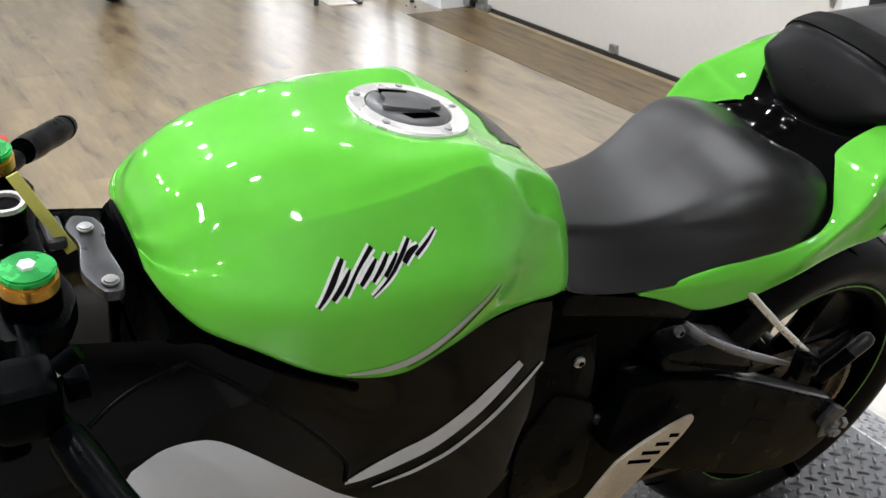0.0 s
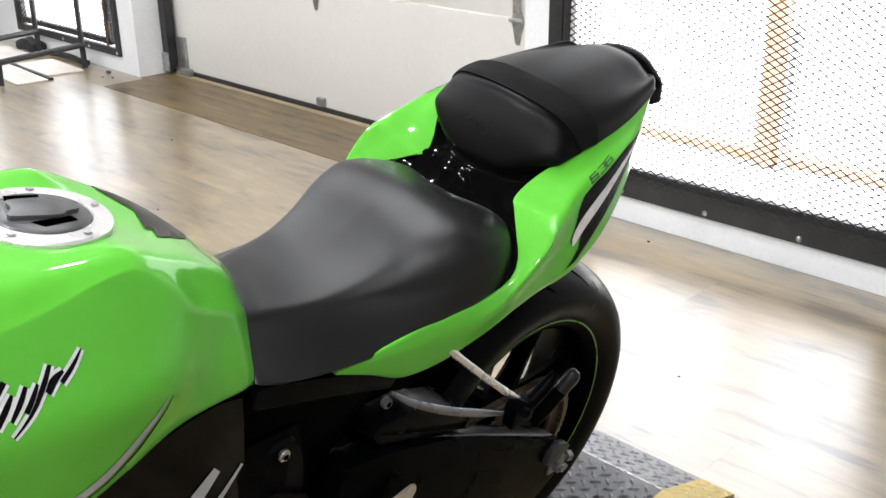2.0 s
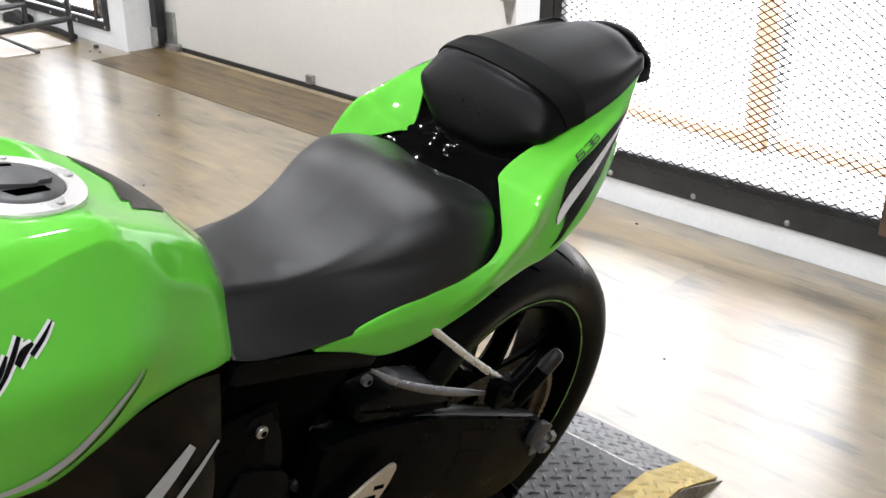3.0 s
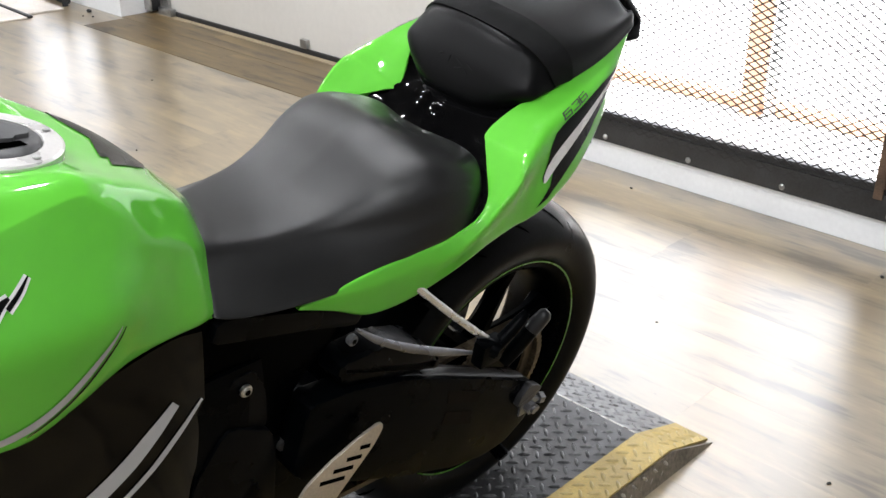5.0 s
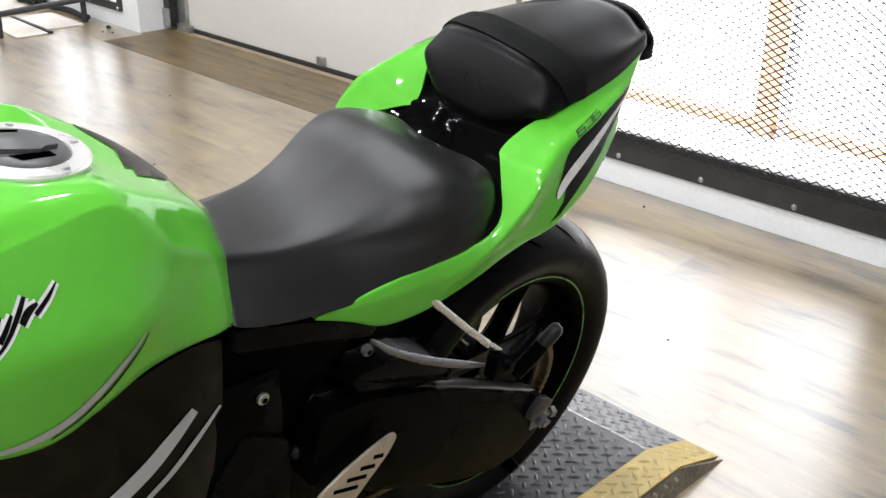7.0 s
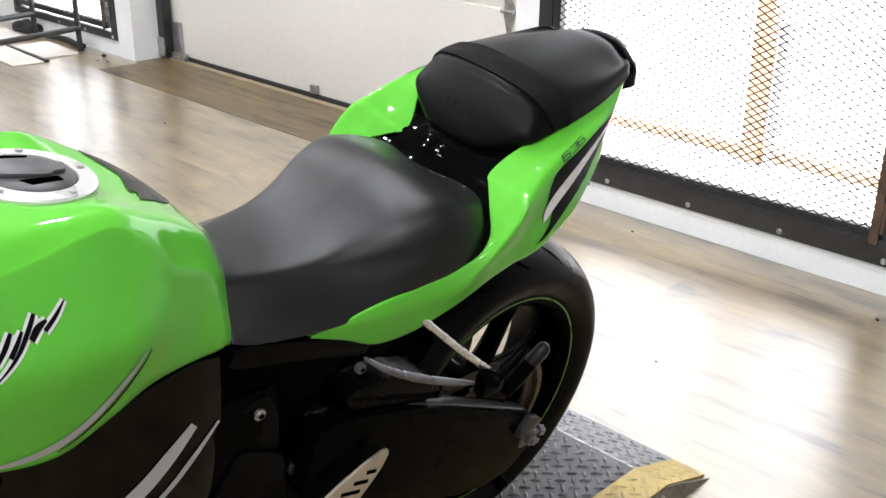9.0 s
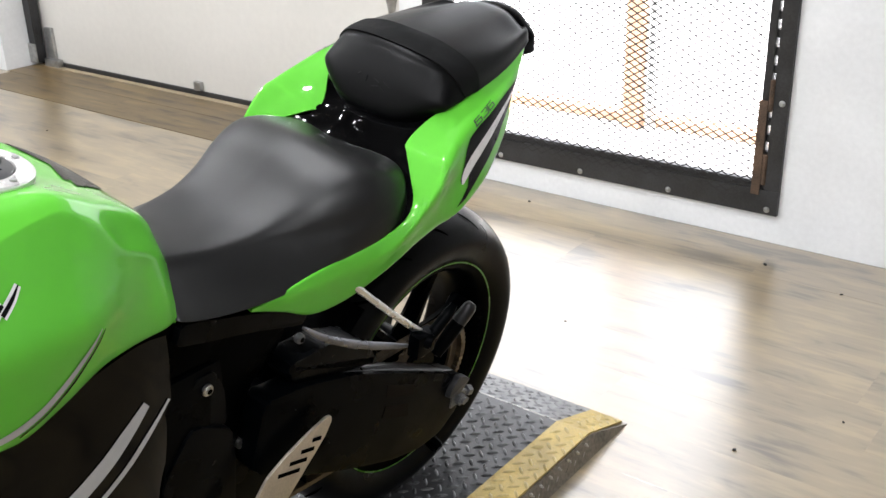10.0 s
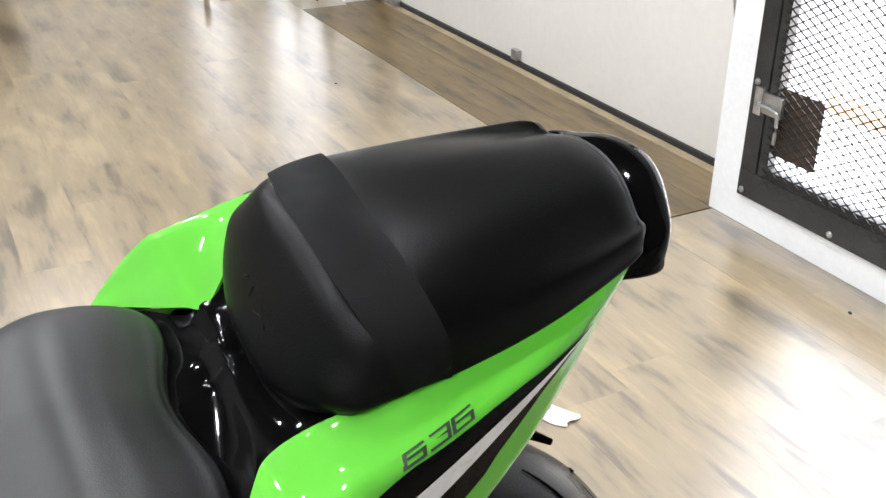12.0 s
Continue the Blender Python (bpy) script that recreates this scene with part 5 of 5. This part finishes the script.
ov.transform(Matrix.Translation((0.114, -0.482, 0.517)) @ pose(0, 0, 0, 38, 0, 0) @ Matrix.Diagonal((0.008, 0.012, 0.026, 1)))
part("linkage_cap", ov, ALU, bike, "bright oval end cap")
ob_ = bmesh.new()
rod(ob_, (0.11, -0.515, 0.478), (0.132, -0.515, 0.478), 0.008, n=12)
part("linkage_bolt", ob_, ALU, bike)
fw = bmesh.new()
plate(fw, [(-0.752, 0.665), (-0.715, 0.70), (-0.67, 0.71), (-0.675, 0.68), (-0.72, 0.655)], 0.12, 0.1302, bevel=0.001)
part("warning_label", fw, GOLD, bike, "small amber label")
# made-up black block: keeps the gap below the sprocket cover dark
lk = bmesh.new()
plate(lk, rounded([(-0.60, 0.52), (-0.46, 0.52), (-0.37, 0.46), (-0.37, 0.30), (-0.44, 0.22), (-0.60, 0.24)], 3, 0.2), -0.10, 0.105, bevel=0.01)
part("gap_filler", lk, BLACK_METAL, bike, "added black block that darkens the gap before the wheel")
en = bmesh.new()
box(en, -0.14, 0.14, -1.12, -0.55, 0.24, 0.66, bevel=0.04)
part("engine", en, BLACK_METAL, bike, "dark engine cases")

# side fairings: gloss black with a silver panel and two stripes
FAIR = [[(0.118, -1.33, 0.86), (0.20, -1.33, 0.76), (0.235, -1.33, 0.62), (0.22, -1.33, 0.40)], [(0.120, -1.22, 0.83), (0.185, -1.22, 0.755), (0.222, -1.22, 0.62), (0.21, -1.22, 0.38)],
        [(0.126, -1.11, 0.805), (0.175, -1.11, 0.745), (0.208, -1.11, 0.62), (0.20, -1.11, 0.36)], [(0.140, -1.02, 0.768), (0.166, -1.02, 0.70), (0.196, -1.02, 0.60), (0.19, -1.02, 0.34)]]
FAIR += [[(0.147, -0.93, 0.722), (0.155, -0.93, 0.66), (0.180, -0.93, 0.55), (0.18, -0.93, 0.34)], [(0.143, -0.85, 0.705), (0.150, -0.85, 0.65), (0.166, -0.85, 0.55), (0.168, -0.85, 0.36)],
        [(0.137, -0.77, 0.725), (0.146, -0.77, 0.66), (0.156, -0.77, 0.56), (0.156, -0.77, 0.38)], [(0.131, -0.69, 0.737), (0.140, -0.69, 0.68), (0.147, -0.69, 0.58), (0.145, -0.69, 0.42)],
        [(0.128, -0.645, 0.73), (0.134, -0.645, 0.68), (0.138, -0.645, 0.60), (0.136, -0.645, 0.48)]]
FG = surface(FAIR, 90, 49)


def fairing(side):
    G = FG * np.array([side, 1, 1])
    b = bmesh.new()
    skin(b, G)
    thick(b, 0.003)
    f = part("side_fairing", b, FAIRING_BLACK, bike, "gloss black side fairing with silver stripes")
    s = bmesh.new()
    drape(s, [(-1.200, 0.700)] + [tuple(q) for q in spline([(-1.181, 0.719), (-1.149, 0.728), (-1.118, 0.725), (-1.092, 0.714), (-1.060, 0.687), (-1.010, 0.637), (-0.953, 0.575)], 22)] + [(-0.92, 0.545), (-0.94, 0.51), (-1.02, 0.48), (-1.10, 0.50), (-1.16, 0.60)], G, off=0.0012, side=side)
    part("silver_panel", s, SILVER, f, "silver painted panel")
    s = bmesh.new()
    drape(s, ribbon([(-0.940, 0.580), (-0.907, 0.577), (-0.862, 0.577), (-0.812, 0.581), (-0.760, 0.602), (-0.723, 0.627), (-0.688, 0.655)], [0.004, 0.015, 0.022, 0.024, 0.024, 0.021, 0.013], 32), G, off=0.0012, side=side)
    part("stripe", s, SILVER, f)
    s = bmesh.new()
    drape(s, ribbon([(-0.90, 0.552), (-0.865, 0.547), (-0.831, 0.545), (-0.781, 0.552), (-0.729, 0.577), (-0.690, 0.607), (-0.650, 0.640)], [0.002, 0.005, 0.007, 0.008, 0.009, 0.009, 0.005], 32), G, off=0.0012, side=side)
    part("stripe", s, SILVER, f)
    for edge in ([(0.175, -1.212, 0.770), (0.164, -1.186, 0.781), (0.154, -1.156, 0.787), (0.142, -1.107, 0.789)], [(0.142, -1.107, 0.789), (0.155, -1.062, 0.756), (0.164, -1.002, 0.694), (0.172, -0.941, 0.615), (0.179, -0.938, 0.583)]):
        s = bmesh.new()
        tube(s, [(side * x, y, z) for x, y, z in edge], 0.0026, n=10, steps=26)
        part("panel_edge", s, DARK_PLASTIC, f)


fairing(1)
fairing(-1)

# black edge strip round the tank front, head bracket with two bolts
tr_ = bmesh.new()
tube(tr_, [(0.166, -0.93, 0.716), (0.161, -1.01, 0.764), (0.142, -1.062, 0.797), (0.104, -1.108, 0.832), (0.055, -1.124, 0.856), (0.0, -1.128, 0.864), (-0.055, -1.124, 0.856), (-0.104, -1.108, 0.832), (-0.142, -1.062, 0.797)], 0.006, n=8, steps=50)
part("tank_trim", tr_, BLACK_SATIN, bike)
hbk = bmesh.new()
plate(hbk, rounded([(-0.04, -1.172), (-0.03, -1.152), (-0.01, -1.146), (0.022, -1.152), (0.075, -1.147), (0.102, -1.154), (0.100, -1.172), (0.06, -1.186), (0.014, -1.176), (-0.02, -1.184)], 3, 0.25), 0.852, 0.864, bevel=0.003, axis=2)
hd = part("head_bracket", hbk, BRACKET_GREY, bike, "grey alloy bracket ahead of the tank")
for x, y in ((-0.008, -1.165), (0.087, -1.163)):
    b = bmesh.new()
    rod(b, (x, y, 0.864), (x, y, 0.870), 0.0085, n=16, bevel=0.002)
    part("bracket_screw", b, STEEL, hd)
# top clamp, fork caps, ignition, key strap
tc = bmesh.new()
plate(tc, rounded([(-0.15, -1.27), (-0.10, -1.29), (-0.04, -1.265), (0.04, -1.265), (0.10, -1.29), (0.15, -1.27), (0.145, -1.215), (0.10, -1.195), (0.03, -1.21), (-0.03, -1.21), (-0.10, -1.195), (-0.145, -1.215)], 3, 0.25), 0.845, 0.870, bevel=0.005, axis=2)
part("top_clamp", tc, BLACK_METAL, bike, "dark alloy top fork clamp")
for x in (0.108, -0.108):
    b = bmesh.new()
    rod(b, (x, -1.238, 0.60), (x, -1.238, 0.895), 0.027, n=28)
    fk = part("fork_tube", b, BLACK_SATIN, bike)
    b = bmesh.new()
    rod(b, (x, -1.238, 0.893), (x, -1.238, 0.909), 0.0265, n=32, bevel=0.002)
    part("fork_collar", b, GOLD, fk, "gold anodised fork collar")
    b = bmesh.new()
    rod(b, (x, -1.238, 0.909), (x, -1.238, 0.917), 0.0255, n=32, bevel=0.002)
    part("fork_cap", b, ANODISED, fk, "green anodised fork cap")
    b = bmesh.new()
    rod(b, (x, -1.238, 0.917), (x, -1.238, 0.9205), 0.008, n=6)
    part("adjuster", b, WHITE_DECAL, fk)
ig = bmesh.new()
rod(ig, (0.0, -1.238, 0.88), (0.0, -1.238, 0.915), 0.02, n=24, bevel=0.003)
il = part("ignition_lock", ig, BLACK_METAL, bike)
ig = bmesh.new()
lathe(ig, [(0.0, 0.0205), (0.004, 0.0195), (0.004, 0.0150), (0.0, 0.0142)], 28)
ig.transform(Matrix.Translation((0.0, -1.238, 0.915)) @ pose(0, 0, 0, 0, -90, 0))
part("lock_bezel", ig, STEEL, il, "bright ring round the lock")
ig = bmesh.new()
box(ig, -0.034, 0.012, -1.206, -1.186, 0.858, 0.872, bevel=0.006, seg=3)
part("clamp_boss", ig, BRACKET_GREY, bike, "grey alloy boss of the clamp")
ks = bmesh.new()
box(ks, -0.0012, 0.0012, -0.006, 0.006, 0.0, 0.11, bevel=0.0006)
ks.transform(Matrix.Translation((0.006, -1.182, 0.851)) @ pose(0, 0, 0, 25, 0, 0))
part("key_strap", ks, YELLOW_TAG, bike, "yellow key strap")


def handlebar(pts, grip, name_label):
    b = bmesh.new()
    tube(b, pts, 0.0115, n=12, steps=10)
    h = part("handlebar", b, BLACK_METAL, bike, name_label)
    g = bmesh.new()
    tube(g, grip, [0.016, 0.0175, 0.0165, 0.0175, 0.016], n=16, steps=18)
    part("grip", g, BLACK_METAL, h, "black rubber grip")
    e = bmesh.new()
    d = (Vector(grip[-1]) - Vector(grip[-2])).normalized()
    rod(e, Vector(grip[-1]), Vector(grip[-1]) + d * 0.022, 0.0175, 0.014, n=16, bevel=0.003)
    part("bar_end", e, BLACK_SATIN, h)
    return h


def line(a, b, n=5):
    return [tuple(Vector(a).lerp(Vector(b), f)) for f in np.linspace(0, 1, n)]


hr = handlebar([(-0.12, -1.245, 0.862), (-0.20, -1.20, 0.845)], line((-0.22, -1.190, 0.842), (-0.335, -1.125, 0.800)), "right clip-on handlebar")
hl_ = handlebar([(0.12, -1.25, 0.862), (0.21, -1.252, 0.858), (0.262, -1.243, 0.852)], line((0.262, -1.243, 0.852), (0.392, -1.207, 0.836)), "left clip-on handlebar")
sw_ = bmesh.new()
box(sw_, 0.205, 0.262, -1.295, -1.240, 0.852, 0.905, bevel=0.018, seg=4)
box(sw_, 0.222, 0.245, -1.236, -1.216, 0.872, 0.893, bevel=0.004)
rod(sw_, (0.235, -1.24, 0.905), (0.235, -1.222, 0.917), 0.008, n=12)
part("switch_housing", sw_, BLACK_SATIN, hl_, "black switch housing")
rs = bmesh.new()
box(rs, -0.185, -0.165, -1.228, -1.208, 0.872, 0.888, bevel=0.005)
part("stop_switch", rs, RED_PLASTIC, hr, "red stop switch")
# side stand
ss = bmesh.new()
tube(ss, [(0.12, -0.66, 0.30), (0.20, -0.70, 0.16), (0.285, -0.74, 0.065)], [0.014, 0.013, 0.011], n=12, steps=10)
plate(ss, rounded([(0.255, -0.775), (0.325, -0.775), (0.33, -0.71), (0.265, -0.705)], 3, 0.3), 0.056, 0.064, bevel=0.002, axis=2)
part("side_stand", ss, BLACK_METAL, bike)

# lever perch, lever, cables and small bolts by the left grip
pc = bmesh.new()
bmesh.ops.create_uvsphere(pc, u_segments=16, v_segments=10, radius=0.022)
pc.transform(Matrix.Translation((0.205, -1.268, 0.868)) @ Matrix.Diagonal((1.1, 0.9, 0.8, 1)))
rod(pc, (0.19, -1.275, 0.868), (0.245, -1.31, 0.862), 0.010, n=12, bevel=0.002)
part("lever_perch", pc, BLACK_SATIN, hl_, "black clutch lever perch")
lv = bmesh.new()
tube(lv, [(0.235, -1.312, 0.862), (0.29, -1.345, 0.868), (0.36, -1.36, 0.872), (0.41, -1.352, 0.874)], [0.008, 0.007, 0.007, 0.009], n=10, steps=16, flat=1.3)
part("clutch_lever", lv, BRACKET_GREY, hl_, "dull grey clutch lever")
for pts in ([(0.195, -1.27, 0.86), (0.16, -1.24, 0.80), (0.15, -1.19, 0.74), (0.16, -1.12, 0.69)], [(0.12, -1.25, 0.85), (0.13, -1.21, 0.80), (0.135, -1.15, 0.755), (0.145, -1.08, 0.72)]):
    cbm = bmesh.new()
    tube(cbm, pts, 0.0055, n=8, steps=20)
    part("cable", cbm, RUBBER, hl_, "black control cable")
for x, y, z in ((0.213, -1.262, 0.890), (0.18, -1.235, 0.852), (0.152, -1.19, 0.782)):
    sbm = bmesh.new()
    rod(sbm, (x, y, z - 0.004), (x, y, z + 0.003), 0.0055, n=12, bevel=0.0015)
    part("bar_screw", sbm, STEEL, hl_, "small bright screw")

# ---- black steel rack by the far window, pads and litter on the floor beneath ----
rack = tagged(empty("steel_rack", pose(-4.69, 1.39, 0)), "black welded steel rack with low rails standing by the far window", "rack")


def bar(name, pts, r=0.017, steps=0):
    part(name, tube(bmesh.new(), pts, r, n=8, steps=steps), FRAME_BLACK, rack)


for x, y in ((0.0, 0.0), (-0.66, 0.02)):
    bar("post", [(x, y, 0.0), (x - 0.004, y, 0.14), (x - 0.01, y + 0.01, 0.9), (x - 0.01, y + 0.01, 1.7)], 0.018)
    bar("rail", [(x, y, 0.14), (x + 0.05, y - 0.28, 0.137), (x + 0.095, y - 0.57, 0.133)], 0.018)
    bar("leg", [(x + 0.09, y - 0.555, 0.13), (x + 0.09, y - 0.56, 0.0)], 0.016)
bar("crossbar", [(-0.66, 0.02, 1.68), (0.0, 0.0, 1.68)])
bar("crossbar", [(-0.57, -0.52, 0.133), (-0.7, -0.54, 0.133)], 0.015)
for x0, x1, y0, y1 in ((-5.07, -4.60, 1.115, 1.345), (-5.08, -4.515, 0.90, 1.083), (-5.70, -5.20, 1.08, 1.34)):
    b = bmesh.new()
    box(b, x0 - (x0 + x1) / 2, x1 - (x0 + x1) / 2, (y0 - y1) / 2, (y1 - y0) / 2, 0.002, 0.011, bevel=0.003)
    o = part("floor_pad", b, CARDBOARD)
    o.matrix_basis = pose((x0 + x1) / 2, (y0 + y1) / 2, 0, 0, 0, -3)
    tagged(o, "thin pale pinkish pad lying on the floor", "pad", "pads under the rack")
b = bmesh.new()
box(b, -0.29, 0.29, -0.012, 0.012, 0.002, 0.016, bevel=0.003)
o = part("steel_bar", b, FRAME_BLACK)
o.matrix_basis = pose(-4.80, 1.098, 0, 0, 0, -2)
tagged(o, "dark flat steel bar lying between two pale pads", "bar")
b = bmesh.new()
bmesh.ops.create_icosphere(b, subdivisions=3, radius=1)
rng = random.Random(4)
for v in b.verts:
    k = 1 + 0.16 * math.sin(5 * v.co.x + 1) * math.cos(4 * v.co.y) + 0.10 * math.sin(9 * v.co.y + 3 * v.co.x)
    v.co = Vector((v.co.x * 0.12 * k, v.co.y * 0.06 * k, max(v.co.z, -0.35) * 0.055 * k + 0.019))
o = part("cloth", b, RUBBER_SEAL)
o.matrix_basis = pose(-5.46, 1.40, 0.012, 0, 0, 12)
tagged(o, "crumpled black cloth lying at the foot of the wall", "cloth")
o = part("hose", tube(bmesh.new(), [(-5.20, 1.41, 0.02), (-5.08, 1.435, 0.02), (-4.95, 1.44, 0.02), (-4.80, 1.42, 0.02), (-4.72, 1.425, 0.02)], 0.018, n=10, steps=24), RUBBER_SEAL)
tagged(o, "short black hose lying along the wall base", "hose")
for x, y, r in ((-4.44, 1.41, 0.014), (-4.30, 1.36, 0.006), (-4.36, 1.33, 0.005)):
    b = bmesh.new()
    bmesh.ops.create_icosphere(b, subdivisions=2, radius=r)
    for v in b.verts:
        v.co = Vector((v.co.x * 1.5, v.co.y * (1 + 0.2 * math.sin(300 * v.co.x)), max(v.co.z, -0.4 * r) * 0.9 + 0.4 * r))
    o = part("debris", b, RUBBER_SEAL)
    o.matrix_basis = pose(x, y, 0.0005)
    tagged(o, "small dark bit of dirt on the floor", "debris", "bits of dirt")

# ---- a scrap of paper, another machine's wheel ----
sc = bmesh.new()
SCG = np.array([[(0.035 * u + 0.008 * math.sin(3 * v), 0.028 * v + 0.006 * u * u, 0.002 + 0.004 * (1 + math.sin(2.2 * u + 1.7 * v)) * 0.5) for v in np.linspace(-1, 1, 7)] for u in np.linspace(-1, 1, 7)])
skin(sc, SCG)
thick(sc, 0.0006)
o = part("paper_scrap", sc, WHITE_DECAL)
o.matrix_basis = pose(-0.515, 0.445, 0, 0, 0, 30)
tagged(o, "small crumpled scrap of white paper on the floor", "paper")
sc = bmesh.new()
skin(sc, np.array([[(0.075 * u + 0.02 * math.sin(4 * v + u), 0.045 * v + 0.012 * math.sin(5 * u), 0.003 + 0.016 * (1 - 0.6 * u * u) * (1 + math.sin(3.1 * u + 4.3 * v))) for v in np.linspace(-1, 1, 11)] for u in np.linspace(-1, 1, 13)]))
thick(sc, 0.0008)
o = part("plastic_bag", sc, WHITE_DECAL)
o.matrix_basis = pose(-5.26, 0.73, 0, 0, 0, 70)
tagged(o, "crumpled white plastic bag lying flat near the rack", "bag")

ow = tagged(empty("wheel", pose(-5.22, -0.24, 0.31, 0, 0, 62)), "black motorcycle wheel standing far off on the floor", "wheel")
part("tyre", lathe(bmesh.new(), [tuple(p) for p in spline([(x * 0.75, r - 0.006) for x, r in TPF], 31)], 64), RUBBER, ow, "black rubber tyre")
part("rim", lathe(bmesh.new(), [(x * 0.7, r - 0.006) for x, r in RP + [(-x, r) for x, r in RP[-2::-1]]], 64), BLACK_SATIN, ow)
hb2 = bmesh.new()
rod(hb2, (-0.06, 0, 0), (0.06, 0, 0), 0.04, n=20, bevel=0.004)
for k in range(5):
    a = radians(72 * k)
    tube(hb2, [(0, 0.03 * math.cos(a), 0.03 * math.sin(a)), (0, 0.186 * math.cos(a), 0.186 * math.sin(a))], 0.013, n=8)
part("spider", hb2, BLACK_SATIN, ow)

for x, y, r in ((0.36, 1.30, 0.006), (0.62, 1.22, 0.004), (0.05, 0.62, 0.003), (0.84, 0.55, 0.003), (0.68, 0.30, 0.004), (1.10, 0.75, 0.0035), (-0.55, 1.36, 0.005), (0.95, 1.38, 0.006), (1.25, 1.30, 0.004), (-2.1, 0.35, 0.004), (-2.9, 0.9, 0.004)):
    b = bmesh.new()
    bmesh.ops.create_icosphere(b, subdivisions=1, radius=r)
    for v in b.verts:
        v.co = Vector((v.co.x * 1.6, v.co.y, max(v.co.z, -0.4 * r) * 0.7 + 0.28 * r))
    o = part("debris", b, RUBBER_SEAL)
    o.matrix_basis = pose(x, y, 0.0005, 0, 0, 360 * x)
    tagged(o, "small dark bit of dirt on the floor", "debris", "bits of dirt")

# ---- floor boards, each its own piece ----
def boards(parent, x0, x1, y0, y1, material, top, width, length, shift):
    rng = random.Random(shift)
    cache = {}
    rows = int(math.ceil((y1 - y0) / width))
    for r in range(rows):
        ya, yb = y1 - (r + 1) * width, y1 - r * width
        ya = max(ya, y0)
        x = x0 - rng.uniform(0.0, length)
        while x < x1:
            xa, xb = max(x, x0), min(x + length, x1)
            if xb - xa > 0.02:
                key = (round(xb - xa, 3), round(yb - ya, 3))
                if key not in cache:
                    b = bmesh.new()
                    w, h = xb - xa - 0.0001, yb - ya - 0.0001
                    t = [b.verts.new((sx * (w / 2 - 0.0002), sy_ * (h / 2 - 0.0002), 0)) for sx, sy_ in ((-1, -1), (1, -1), (1, 1), (-1, 1))]
                    u = [b.verts.new((sx * w / 2, sy_ * h / 2, -0.0001)) for sx, sy_ in ((-1, -1), (1, -1), (1, 1), (-1, 1))]
                    lo = [b.verts.new((sx * w / 2, sy_ * h / 2, -0.0045)) for sx, sy_ in ((-1, -1), (1, -1), (1, 1), (-1, 1))]
                    b.faces.new(t)
                    for i in range(4):
                        j = (i + 1) % 4
                        b.faces.new((u[i], u[j], t[j], t[i]))
                        b.faces.new((lo[i], lo[j], u[j], u[i]))
                    me = bpy.data.meshes.new("plank")
                    b.to_mesh(me)
                    b.free()
                    me.materials.append(material)
                    cache[key] = me
                ob = new("plank", cache[key])
                ob.parent = parent
                ob.location = ((xa + xb) / 2, (ya + yb) / 2, top + rng.uniform(-0.00003, 0.00003))
            x += length


boards(floor, ROOM_X0 + 0.9, ROOM_X1, -3.2, 1.2204, PLANK, 0.0, 0.19, 1.45, 3)
boards(floor, DX1 + 0.02, ROOM_X1, 1.221, WY - 0.003, PLANK, 0.0, 0.1285, 1.45, 5)
boards(floor, ROOM_X0 + 0.9, DX0 + 0.04, 1.221, WY - 0.003, PLANK, 0.0, 0.1285, 1.45, 6)
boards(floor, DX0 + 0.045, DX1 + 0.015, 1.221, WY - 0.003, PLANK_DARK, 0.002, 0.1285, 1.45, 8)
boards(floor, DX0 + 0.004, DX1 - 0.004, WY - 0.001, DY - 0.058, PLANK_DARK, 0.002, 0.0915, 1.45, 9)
